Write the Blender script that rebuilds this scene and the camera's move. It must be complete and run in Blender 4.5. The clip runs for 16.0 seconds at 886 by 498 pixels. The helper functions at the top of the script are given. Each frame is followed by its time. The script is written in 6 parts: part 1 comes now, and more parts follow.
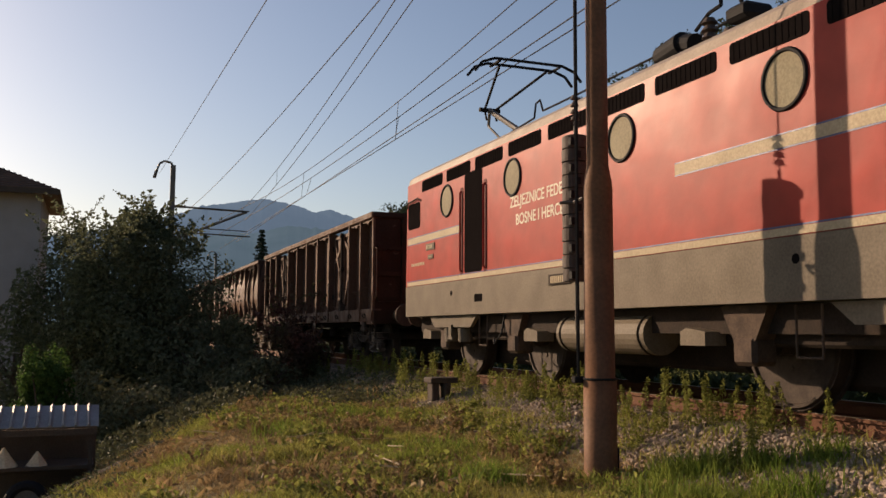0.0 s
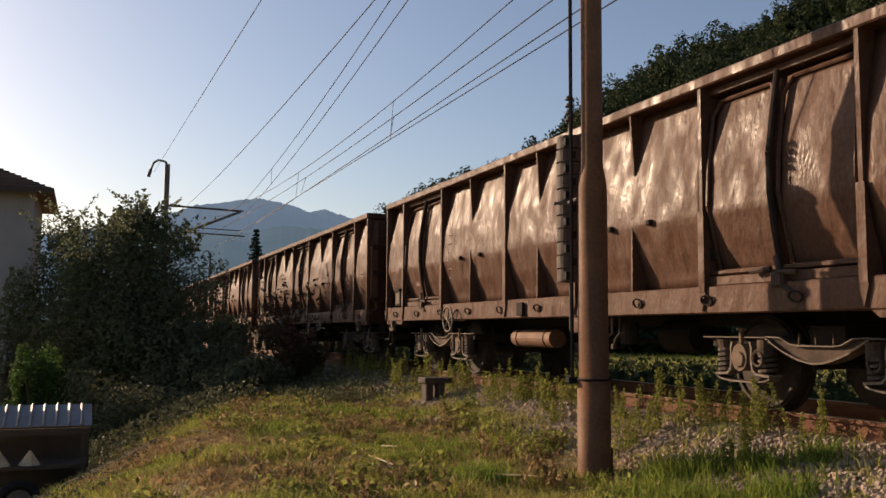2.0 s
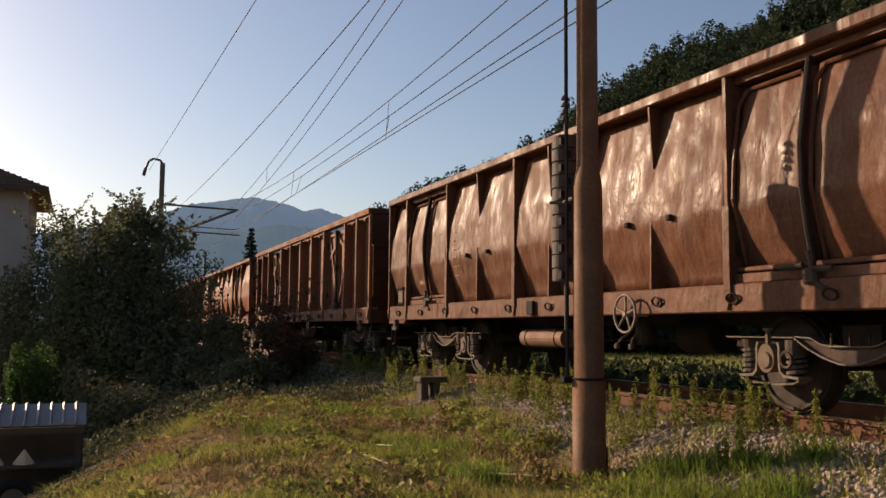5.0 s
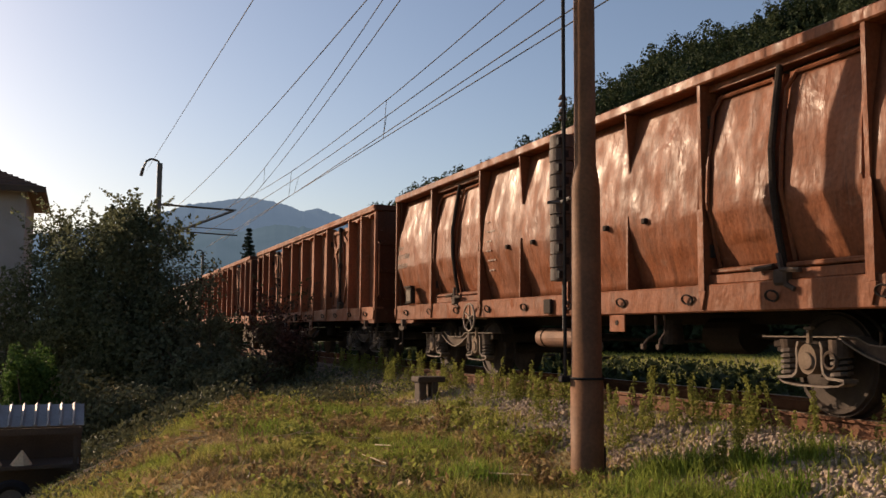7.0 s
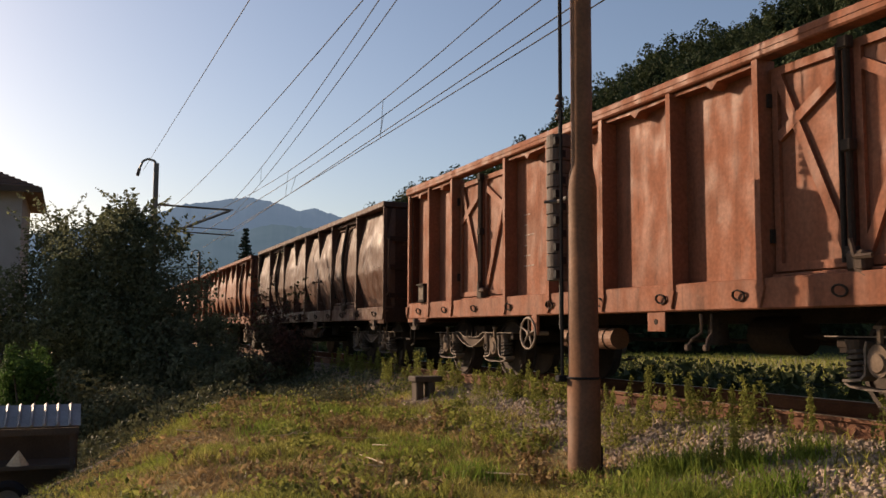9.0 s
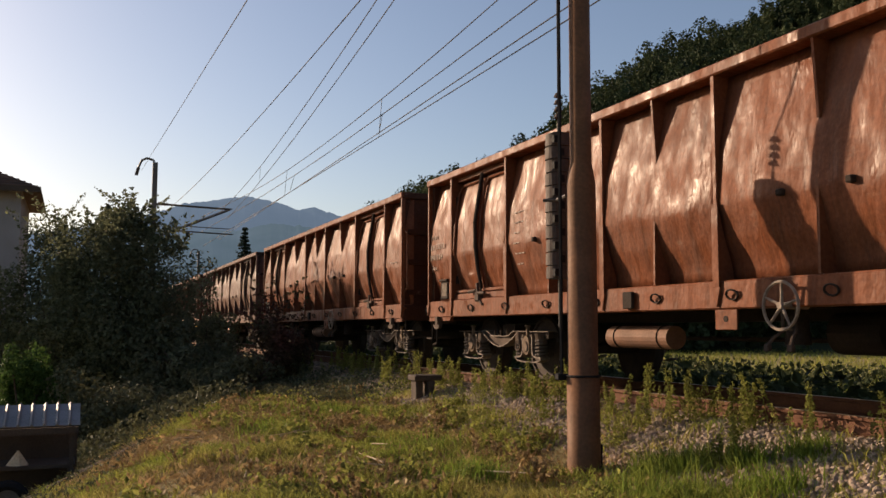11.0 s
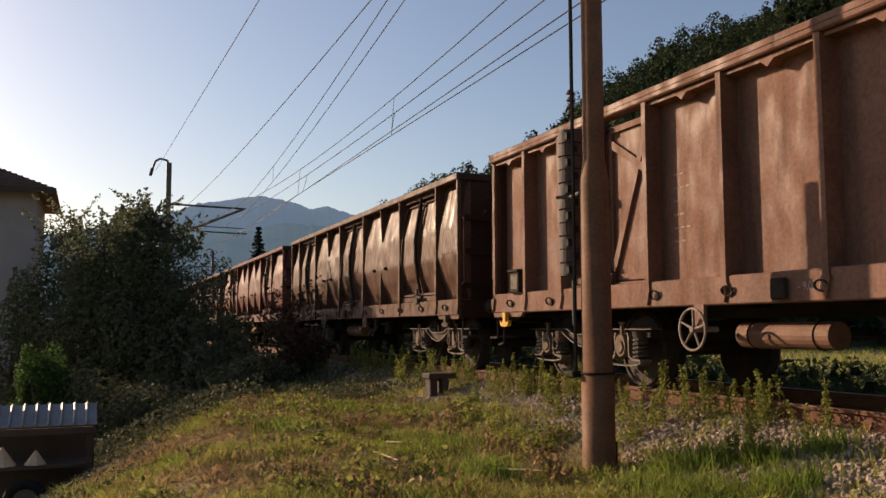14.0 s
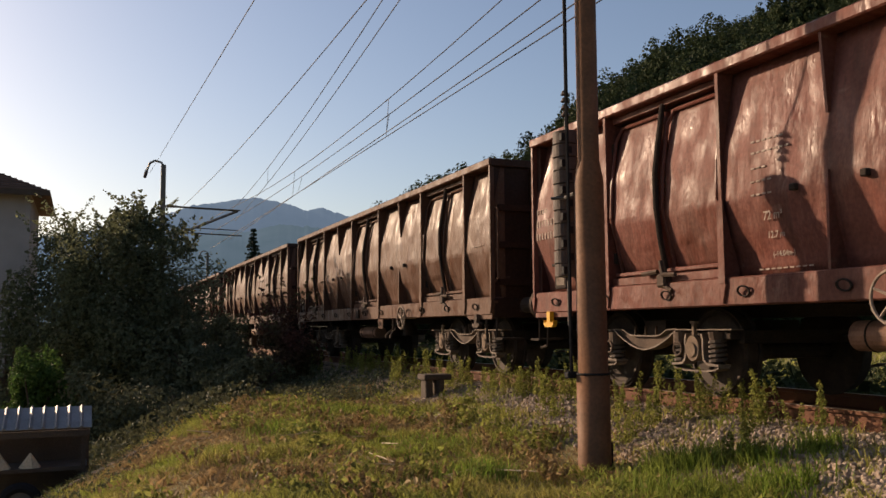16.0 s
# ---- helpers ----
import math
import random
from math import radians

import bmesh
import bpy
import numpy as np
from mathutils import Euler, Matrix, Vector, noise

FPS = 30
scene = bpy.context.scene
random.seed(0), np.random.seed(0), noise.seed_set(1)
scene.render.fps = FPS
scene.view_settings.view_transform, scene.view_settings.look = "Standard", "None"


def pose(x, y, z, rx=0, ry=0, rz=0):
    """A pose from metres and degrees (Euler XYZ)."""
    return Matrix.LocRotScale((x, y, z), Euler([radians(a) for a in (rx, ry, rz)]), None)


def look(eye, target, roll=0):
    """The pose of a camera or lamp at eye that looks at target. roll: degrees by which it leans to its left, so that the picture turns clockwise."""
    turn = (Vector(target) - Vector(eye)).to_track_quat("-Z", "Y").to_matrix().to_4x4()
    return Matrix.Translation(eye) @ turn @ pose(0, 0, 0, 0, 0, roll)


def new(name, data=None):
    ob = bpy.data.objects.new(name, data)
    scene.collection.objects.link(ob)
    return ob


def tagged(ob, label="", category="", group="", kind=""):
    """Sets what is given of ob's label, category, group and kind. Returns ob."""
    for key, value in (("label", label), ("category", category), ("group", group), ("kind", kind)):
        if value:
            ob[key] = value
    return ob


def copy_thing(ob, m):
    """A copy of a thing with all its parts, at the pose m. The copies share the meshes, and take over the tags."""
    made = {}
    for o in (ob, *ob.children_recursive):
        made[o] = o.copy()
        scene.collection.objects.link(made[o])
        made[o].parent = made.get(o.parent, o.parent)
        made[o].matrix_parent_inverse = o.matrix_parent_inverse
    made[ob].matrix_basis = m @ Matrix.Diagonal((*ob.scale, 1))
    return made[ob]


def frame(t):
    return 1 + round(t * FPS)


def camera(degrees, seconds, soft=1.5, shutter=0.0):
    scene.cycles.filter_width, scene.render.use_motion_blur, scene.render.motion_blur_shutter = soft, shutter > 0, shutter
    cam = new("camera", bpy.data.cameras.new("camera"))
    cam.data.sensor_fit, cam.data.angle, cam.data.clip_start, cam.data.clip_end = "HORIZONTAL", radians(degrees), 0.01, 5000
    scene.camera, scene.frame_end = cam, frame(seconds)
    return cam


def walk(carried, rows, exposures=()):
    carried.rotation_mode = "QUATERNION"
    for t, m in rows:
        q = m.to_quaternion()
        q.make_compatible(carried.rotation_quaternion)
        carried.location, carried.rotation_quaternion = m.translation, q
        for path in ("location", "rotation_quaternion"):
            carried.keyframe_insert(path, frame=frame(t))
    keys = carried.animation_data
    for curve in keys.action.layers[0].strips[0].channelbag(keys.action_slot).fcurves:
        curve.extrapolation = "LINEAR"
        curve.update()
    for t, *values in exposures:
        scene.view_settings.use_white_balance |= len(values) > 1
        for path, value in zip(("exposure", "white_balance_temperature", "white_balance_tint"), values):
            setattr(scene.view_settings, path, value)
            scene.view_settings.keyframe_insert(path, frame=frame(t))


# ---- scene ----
cam = camera(52.2, 16.0)
# seconds, turn to the right of the track's line, tilt up, lean
VIEW = [
    (0.0, 21.239, 5.188, 0.258), (0.5, 21.376, 5.232, 0.375), (1.0, 21.423, 5.197, 0.376), (1.5, 21.531, 5.157, 0.286),
    (2.0, 21.590, 5.198, 0.421), (2.5, 21.676, 5.194, 0.504), (3.0, 21.744, 5.207, 0.537), (3.5, 21.791, 5.140, 0.534),
    (4.0, 21.809, 5.159, 0.541), (6.5, 22.009, 5.128, 0.361), (7.0, 22.025, 5.140, 0.354), (7.5, 22.059, 5.125, 0.251),
    (8.0, 22.168, 5.122, 0.325), (8.5, 22.187, 5.118, 0.276), (9.0, 22.222, 5.125, 0.283), (11.5, 22.246, 4.986, 0.054),
    (12.0, 22.180, 4.923, -0.023), (12.5, 22.137, 4.900, -0.023), (13.0, 21.951, 4.924, -0.056), (13.5, 21.389, 4.916, -0.037),
    (14.0, 21.433, 4.914, -0.199), (14.5, 21.536, 4.915, -0.294), (15.0, 21.588, 4.939, -0.293), (15.5, 21.665, 4.961, -0.352),
    (16.0, 21.747, 4.989, -0.411)]
EYE = Vector((0, 0, 0.734))


def aim(yaw, tilt, lean):
    a, b = radians(yaw), radians(tilt)
    way = Vector((math.sin(a) * math.cos(b), math.cos(a) * math.cos(b), math.sin(b)))
    return look(EYE, EYE + way, lean)


walk(cam, [(t, aim(a, b, c)) for t, a, b, c in VIEW], [(0.0, 0.2, 7350, 19), (0.5, 0.26, 7350, 19), (1.1, 0.38, 7350, 19), (16.0, 0.38, 7350, 19)])

# ---- light ----
SUN_TURN, SUN_UP = radians(-34.5), radians(18.2)
world = bpy.data.worlds.new("sky")
scene.world = world
world.use_nodes = True
wn = world.node_tree.nodes
sky = wn.new("ShaderNodeTexSky")
sky.sky_type, sky.sun_disc = "NISHITA", False
sky.sun_elevation, sky.sun_rotation = SUN_UP, SUN_TURN
sky.air_density, sky.dust_density, sky.ozone_density = 1.0, 1.3, 2.6
world.node_tree.links.new(sky.outputs[0], wn["Background"].inputs[0])
wn["Background"].inputs[1].default_value = 0.105
sun_data = bpy.data.lights.new("sun", "SUN")
sun_data.energy, sun_data.angle, sun_data.color = 5.0, radians(0.6), (1.0, 0.80, 0.58)
sun = new("sun", sun_data)
sun_way = Vector((math.sin(SUN_TURN) * math.cos(SUN_UP), math.cos(SUN_TURN) * math.cos(SUN_UP), math.sin(SUN_UP)))
sun.matrix_world = look(sun_way * 100, (0, 0, 0))


# ---- materials ----
def material(name, colour, rough=0.7, metal=0.0, second=None, scale=3.0, spread=0.5, bump=0.15, bump_scale=40.0,
             by="", vary=0.25, spec=0.25):
    """Colour mixed with a second by noise, fine grain, bump; by: 'object' or 'island' varies the brightness piece by piece."""
    m = bpy.data.materials.new(name)
    m.use_nodes = True
    nodes, links = m.node_tree.nodes, m.node_tree.links
    p = nodes["Principled BSDF"]
    p.inputs["Metallic"].default_value = metal
    p.inputs["Specular IOR Level"].default_value = spec
    co = nodes.new("ShaderNodeTexCoord")
    big, fine = nodes.new("ShaderNodeTexNoise"), nodes.new("ShaderNodeTexNoise")
    big.inputs["Scale"].default_value, fine.inputs["Scale"].default_value = scale, bump_scale
    big.inputs["Detail"].default_value = fine.inputs["Detail"].default_value = 5
    for n in (big, fine):
        links.new(co.outputs["Object"], n.inputs["Vector"])
    ramp = nodes.new("ShaderNodeMapRange")
    ramp.inputs["From Min"].default_value, ramp.inputs["From Max"].default_value = 0.5 - spread / 2, 0.5 + spread / 2
    links.new(big.outputs["Fac"], ramp.inputs["Value"])
    mix = nodes.new("ShaderNodeMix")
    mix.data_type = "RGBA"
    if second is None:
        second = tuple(c * 0.75 for c in colour)
    mix.inputs["A"].default_value, mix.inputs["B"].default_value = (*colour, 1), (*second, 1)
    links.new(ramp.outputs["Result"], mix.inputs["Factor"])
    out = mix.outputs["Result"]
    grain = nodes.new("ShaderNodeMapRange")
    grain.inputs["From Min"].default_value, grain.inputs["From Max"].default_value = 0.3, 0.7
    grain.inputs["To Min"].default_value, grain.inputs["To Max"].default_value = 0.82, 1.15
    links.new(fine.outputs["Fac"], grain.inputs["Value"])
    scale_by = nodes.new("ShaderNodeVectorMath")
    scale_by.operation = "SCALE"
    links.new(out, scale_by.inputs[0])
    links.new(grain.outputs["Result"], scale_by.inputs["Scale"])
    out = scale_by.outputs["Vector"]
    if by:
        info = nodes.new("ShaderNodeObjectInfo" if by == "object" else "ShaderNodeNewGeometry")
        lot = nodes.new("ShaderNodeMapRange")
        lot.inputs["To Min"].default_value, lot.inputs["To Max"].default_value = 1 - vary, 1 + vary
        links.new(info.outputs["Random" if by == "object" else "Random Per Island"], lot.inputs["Value"])
        again = nodes.new("ShaderNodeVectorMath")
        again.operation = "SCALE"
        links.new(out, again.inputs[0])
        links.new(lot.outputs["Result"], again.inputs["Scale"])
        out = again.outputs["Vector"]
    links.new(out, p.inputs["Base Color"])
    worn = nodes.new("ShaderNodeMapRange")
    worn.inputs["To Min"].default_value, worn.inputs["To Max"].default_value = max(rough - 0.12, 0.03), min(rough + 0.12, 1)
    links.new(big.outputs["Fac"], worn.inputs["Value"])
    links.new(worn.outputs["Result"], p.inputs["Roughness"])
    if bump:
        b = nodes.new("ShaderNodeBump")
        b.inputs["Strength"].default_value, b.inputs["Distance"].default_value = bump, 0.02
        links.new(fine.outputs["Fac"], b.inputs["Height"])
        links.new(b.outputs["Normal"], p.inputs["Normal"])
    return m


def leaf_material(name, colour, second, glow=0.35, vary=0.4, patch=0.8):
    """Leaves that let some light through."""
    m = material(name, colour, 0.6, second=second, scale=patch, spread=0.25, bump=0, by="island", vary=vary, spec=0.05)
    nodes, links = m.node_tree.nodes, m.node_tree.links
    p = nodes["Principled BSDF"]
    through_leaf = nodes.new("ShaderNodeBsdfTranslucent")
    links.new(p.inputs["Base Color"].links[0].from_socket, through_leaf.inputs["Color"])
    mix = nodes.new("ShaderNodeMixShader")
    mix.inputs[0].default_value = glow
    links.new(p.outputs[0], mix.inputs[1])
    links.new(through_leaf.outputs[0], mix.inputs[2])
    links.new(mix.outputs[0], nodes["Material Output"].inputs[0])
    return m


def paint_material(name, rough=0.5, rust=0.5, dents=0.4, gloss=0.16):
    """Old wagon paint in the object's own colour, with rust stains, pale scuffs and dented sheet."""
    m = bpy.data.materials.new(name)
    m.use_nodes = True
    nodes, links = m.node_tree.nodes, m.node_tree.links
    p = nodes["Principled BSDF"]
    p.inputs["Specular IOR Level"].default_value = gloss
    co, info = nodes.new("ShaderNodeTexCoord"), nodes.new("ShaderNodeObjectInfo")
    shift = nodes.new("ShaderNodeVectorMath")
    shift.operation = "ADD"
    far = nodes.new("ShaderNodeVectorMath")
    far.operation = "SCALE"
    far.inputs[0].default_value = (37, 11, 23)
    links.new(info.outputs["Random"], far.inputs["Scale"])
    links.new(co.outputs["Object"], shift.inputs[0])
    links.new(far.outputs[0], shift.inputs[1])

    def tex(scale, detail, stretch=(1, 1, 1)):
        mp, n = nodes.new("ShaderNodeMapping"), nodes.new("ShaderNodeTexNoise")
        mp.inputs["Scale"].default_value = stretch
        n.inputs["Scale"].default_value, n.inputs["Detail"].default_value = scale, detail
        links.new(shift.outputs[0], mp.inputs[0])
        links.new(mp.outputs[0], n.inputs[0])
        return n.outputs["Fac"]

    def span(value, a, b, lo=0.0, hi=1.0):
        r = nodes.new("ShaderNodeMapRange")
        for key, v in (("From Min", a), ("From Max", b), ("To Min", lo), ("To Max", hi)):
            r.inputs[key].default_value = v
        links.new(value, r.inputs["Value"])
        return r.outputs["Result"]

    def blend(fac, a, b):
        x = nodes.new("ShaderNodeMix")
        x.data_type = "RGBA"
        links.new(fac, x.inputs["Factor"])
        for key, v in (("A", a), ("B", b)):
            if isinstance(v, tuple):
                x.inputs[key].default_value = (*v, 1)
            else:
                links.new(v, x.inputs[key])
        return x.outputs["Result"]

    patch, streak, fine = tex(1.3, 6), tex(2.2, 5, (1, 3.0, 0.35)), tex(26, 5)
    c = blend(span(patch, 0.42, 0.72, 0, rust), info.outputs["Color"], (0.075, 0.034, 0.021))
    c = blend(span(streak, 0.52, 0.75, 0, 0.45), c, (0.04, 0.026, 0.02))
    c = blend(span(tex(4.5, 8, (1, 1, 1.8)), 0.66, 0.74, 0, 0.22), c, (0.26, 0.19, 0.15))
    c = blend(span(tex(9.0, 6, (1, 2.5, 0.25)), 0.60, 0.72, 0, 0.35), c, (0.05, 0.03, 0.022))
    dim = nodes.new("ShaderNodeVectorMath")
    dim.operation = "SCALE"
    links.new(c, dim.inputs[0])
    links.new(span(fine, 0.3, 0.7, 0.8, 1.15), dim.inputs["Scale"])
    links.new(dim.outputs[0], p.inputs["Base Color"])
    links.new(span(tex(3.2, 7, (1, 1.6, 0.8)), 0.35, 0.62, rough - 0.10, rough + 0.22), p.inputs["Roughness"])
    dent = nodes.new("ShaderNodeBump")
    dent.inputs["Strength"].default_value, dent.inputs["Distance"].default_value = dents, 0.05
    links.new(tex(5.2, 3, (1, 1.5, 0.75)), dent.inputs["Height"])
    pit = nodes.new("ShaderNodeBump")
    pit.inputs["Strength"].default_value, pit.inputs["Distance"].default_value = 0.12, 0.01
    links.new(fine, pit.inputs["Height"])
    links.new(dent.outputs[0], pit.inputs["Normal"])
    links.new(pit.outputs[0], p.inputs["Normal"])
    return m


WAGON = paint_material("weathered wagon paint", 0.42, 0.5, 0.42, 0.10)
PLATE = paint_material("weathered flat wagon paint", 0.58, 0.4, 0.10, 0.12)
UNDER = material("oily black underframe steel", (0.024, 0.019, 0.017), 0.85, second=(0.045, 0.033, 0.026), scale=5, spec=0.1)
BOGIE = material("rusty dusty bogie steel", (0.10, 0.068, 0.05), 0.8, second=(0.045, 0.033, 0.027), scale=6, spec=0.15)
# flanges are paler than the side frames
EDGE = material("pale steel flanges", (0.20, 0.16, 0.13), 0.7, second=(0.09, 0.068, 0.055), scale=9, spec=0.2)
AXLEBOX = material("dusty cast axle box", (0.21, 0.155, 0.115), 0.85, second=(0.11, 0.08, 0.06), scale=8, spec=0.1)
SPRING = material("dirty spring steel", (0.11, 0.085, 0.07), 0.7, second=(0.05, 0.04, 0.034), scale=9)
HANDWHEEL = material("bare worn iron hand wheel", (0.30, 0.24, 0.19), 0.7, second=(0.15, 0.11, 0.085), scale=9)
TANK = material("rusty brown tank paint", (0.20, 0.10, 0.06), 0.7, second=(0.12, 0.065, 0.045), scale=4)
CARD = material("faded card", (0.17, 0.14, 0.11), 0.9, second=(0.10, 0.075, 0.06), scale=14, spread=0.25, bump=0)
TREAD = material("worn wheel steel", (0.06, 0.043, 0.033), 0.75, 0.1, second=(0.03, 0.022, 0.018), scale=8)
RAIL = material("rusty rail", (0.15, 0.06, 0.028), 0.8, second=(0.095, 0.04, 0.022), scale=5)
SHINE = material("polished rail head", (0.4, 0.33, 0.28), 0.35, 0.8, scale=6)
RED = material("glossy faded red loco paint", (0.33, 0.034, 0.025), 0.40, second=(0.28, 0.036, 0.029), scale=1.5, bump=0.22, bump_scale=3.2, spec=0.08)
CREAM = material("cream paint", (0.44, 0.36, 0.25), 0.5, second=(0.35, 0.29, 0.2), scale=3, bump=0.04, spec=0.06)
BLUE = material("thin blue line", (0.06, 0.08, 0.2), 0.4)
SKIRT = material("grey beige loco skirt paint", (0.18, 0.15, 0.115), 0.5, second=(0.125, 0.105, 0.08), scale=2.5, bump=0.05, spec=0.06)
ROOFING = material("pale loco roof paint", (0.34, 0.28, 0.22), 0.6, second=(0.24, 0.19, 0.15), scale=3)
RECESS = material("red paint with recess shade in it", (0.11, 0.014, 0.012), 0.6, spec=0.05)
DARK = material("dark louvres and painted dark openings", (0.012, 0.01, 0.01), 0.9, spec=0.0)
BLACK = material("black painted steel", (0.018, 0.018, 0.02), 0.7, spec=0.08)
FROST = material("yellowed window glass", (0.27, 0.24, 0.165), 0.65, second=(0.22, 0.19, 0.13), scale=2, bump=0, spec=0.06)
LETTER = material("cream lettering paint", (0.72, 0.66, 0.55), 0.6, bump=0, spec=0.1)
YELLOW = material("yellow paint", (0.62, 0.33, 0.02), 0.5)
WHITE = material("white stencil paint", (0.34, 0.28, 0.24), 0.8, second=(0.2, 0.14, 0.11), scale=20, spread=0.3, bump=0)
POLE = material("rust brown painted pole", (0.185, 0.088, 0.045), 0.6, second=(0.115, 0.06, 0.034), scale=3.5, bump=0.1, bump_scale=30, spec=0.1)
STEEL = material("galvanised dull steel", (0.12, 0.11, 0.10), 0.55, 0.4, scale=4)
WEIGHT = material("dark cast iron weights", (0.085, 0.06, 0.05), 0.7, second=(0.05, 0.04, 0.035), scale=8)
WIRE = material("dark copper wire", (0.05, 0.045, 0.045), 0.5, 0.5, bump=0)
STONE = material("ballast stone", (0.38, 0.30, 0.235), 0.9, second=(0.21, 0.155, 0.115), scale=9, by="object", vary=0.35)
STONES = material("loose ballast stones", (0.38, 0.30, 0.235), 0.9, second=(0.21, 0.155, 0.115), scale=9, by="island", vary=0.35)
OILY_SHADED = material("oily track bed darkened for shade", (0.05, 0.038, 0.03), 0.9, second=(0.03, 0.024, 0.02), scale=5, bump=1.0, bump_scale=30)
TIE = material("weathered sleeper wood", (0.10, 0.075, 0.055), 0.9, second=(0.06, 0.045, 0.035), scale=6, by="object")
GRASS = leaf_material("fresh grass", (0.21, 0.25, 0.05), (0.30, 0.27, 0.08), 0.4, 0.5, 1.2)
LUSH = leaf_material("lush grass", (0.14, 0.21, 0.035), (0.21, 0.25, 0.055), 0.4, 0.4, 2.0)
DRY = leaf_material("dry grass", (0.36, 0.26, 0.13), (0.25, 0.16, 0.08), 0.3, 0.5, 1.6)
WEED = leaf_material("weed leaves", (0.18, 0.20, 0.05), (0.24, 0.23, 0.07), 0.5)
LEAF = leaf_material("tree leaves", (0.13, 0.14, 0.08), (0.10, 0.115, 0.065), 0.45)
THUJA = leaf_material("bright thuja leaves", (0.06, 0.11, 0.03), (0.045, 0.085, 0.022), 0.4)
PLUM = leaf_material("dark red leaves", (0.10, 0.05, 0.042), (0.065, 0.065, 0.03), 0.3)
BROADLEAF = leaf_material("woodland leaves", (0.022, 0.037, 0.019), (0.055, 0.072, 0.032), 0.2, 0.3, 0.13)
# leaf green darkened to hold the bank's shade, which nothing here casts
SHADY = leaf_material("bank leaves darkened for shade", (0.075, 0.085, 0.05), (0.11, 0.11, 0.06), 0.2, 0.4, 1.0)
DEEP = leaf_material("deep green weed leaves with shade in them", (0.03, 0.042, 0.018), (0.06, 0.07, 0.028), 0.2, 0.4, 1.0)
NEEDLE = leaf_material("conifer needles", (0.03, 0.045, 0.03), (0.022, 0.035, 0.025), 0.15)
BARK = material("bark", (0.1, 0.075, 0.055), 0.9, second=(0.06, 0.045, 0.035), scale=5, bump=0.6, bump_scale=14)
PLASTER = material("old house plaster", (0.34, 0.31, 0.30), 0.9, second=(0.26, 0.24, 0.23), scale=1.2)
TILE = material("old roof tiles", (0.16, 0.085, 0.06), 0.85, second=(0.1, 0.065, 0.05), scale=3, by="object")
ZINC = material("corrugated sheet", (0.24, 0.24, 0.25), 0.6, 0.1, second=(0.16, 0.155, 0.155), scale=3)
BOARD = material("grey shed board", (0.075, 0.055, 0.042), 0.85, scale=4)
SHEETING = material("pale canvas", (0.6, 0.48, 0.33), 0.8, scale=4)


# ---- mesh helpers ----
def part(name, bm, mat, parent=None, label="", smooth=False):
    """One bmesh becomes one mesh object under its thing or part."""
    me = bpy.data.meshes.new(name)
    bm.to_mesh(me)
    bm.free()
    me.materials.append(mat)
    if smooth:
        me.shade_smooth()
    ob = new(name, me)
    if parent is not None:
        ob.parent = parent
    if label:
        ob["label"] = label
    return ob


def cloud(name, verts, faces, mat, parent=None):
    me = bpy.data.meshes.new(name)
    me.from_pydata(verts, [], faces)
    me.materials.append(mat)
    ob = new(name, me)
    if parent is not None:
        ob.parent = parent
    return ob


def box(bm, x0, x1, y0, y1, z0, z1, bevel=0.0):
    vs = [bm.verts.new((x, y, z)) for x in (x0, x1) for y in (y0, y1) for z in (z0, z1)]
    fs = [bm.faces.new([vs[i] for i in f]) for f in
          ((0, 1, 3, 2), (4, 6, 7, 5), (0, 4, 5, 1), (2, 3, 7, 6), (0, 2, 6, 4), (1, 5, 7, 3))]
    if bevel:
        edges = list({e for f in fs for e in f.edges})
        bmesh.ops.bevel(bm, geom=edges, offset=bevel, segments=1, affect="EDGES")
    return bm


def rod(bm, a, b, r, n=8, r2=None):
    """A round bar from a to b."""
    a, b = Vector(a), Vector(b)
    q = (b - a).to_track_quat("Z", "Y")
    r2 = r if r2 is None else r2
    rings = []
    for c, rr in ((a, r), (b, r2)):
        rings.append([bm.verts.new(c + q @ Vector((rr * math.cos(k * 2 * math.pi / n), rr * math.sin(k * 2 * math.pi / n), 0))) for k in range(n)])
    for k in range(n):
        bm.faces.new((rings[0][k], rings[0][(k + 1) % n], rings[1][(k + 1) % n], rings[1][k]))
    bm.faces.new(rings[0][::-1])
    bm.faces.new(rings[1])
    return bm


def coil(bm, pts, r, n=5):
    """One continuous bar swept along points."""
    rings = []
    for i, c in enumerate(pts):
        a, b = pts[max(i - 1, 0)], pts[min(i + 1, len(pts) - 1)]
        q = (b - a).to_track_quat("Z", "Y")
        rings.append([bm.verts.new(c + q @ Vector((r * math.cos(k * 6.2832 / n), r * math.sin(k * 6.2832 / n), 0))) for k in range(n)])
    for a, b in zip(rings, rings[1:]):
        for k in range(n):
            bm.faces.new((a[k], a[(k + 1) % n], b[(k + 1) % n], b[k]))
    bm.faces.new(rings[0][::-1])
    bm.faces.new(rings[-1])
    return bm


def tube(bm, pts, r, n=6):
    """A bar bent along points."""
    for a, b in zip(pts, pts[1:]):
        rod(bm, a, b, r, n)
    return bm


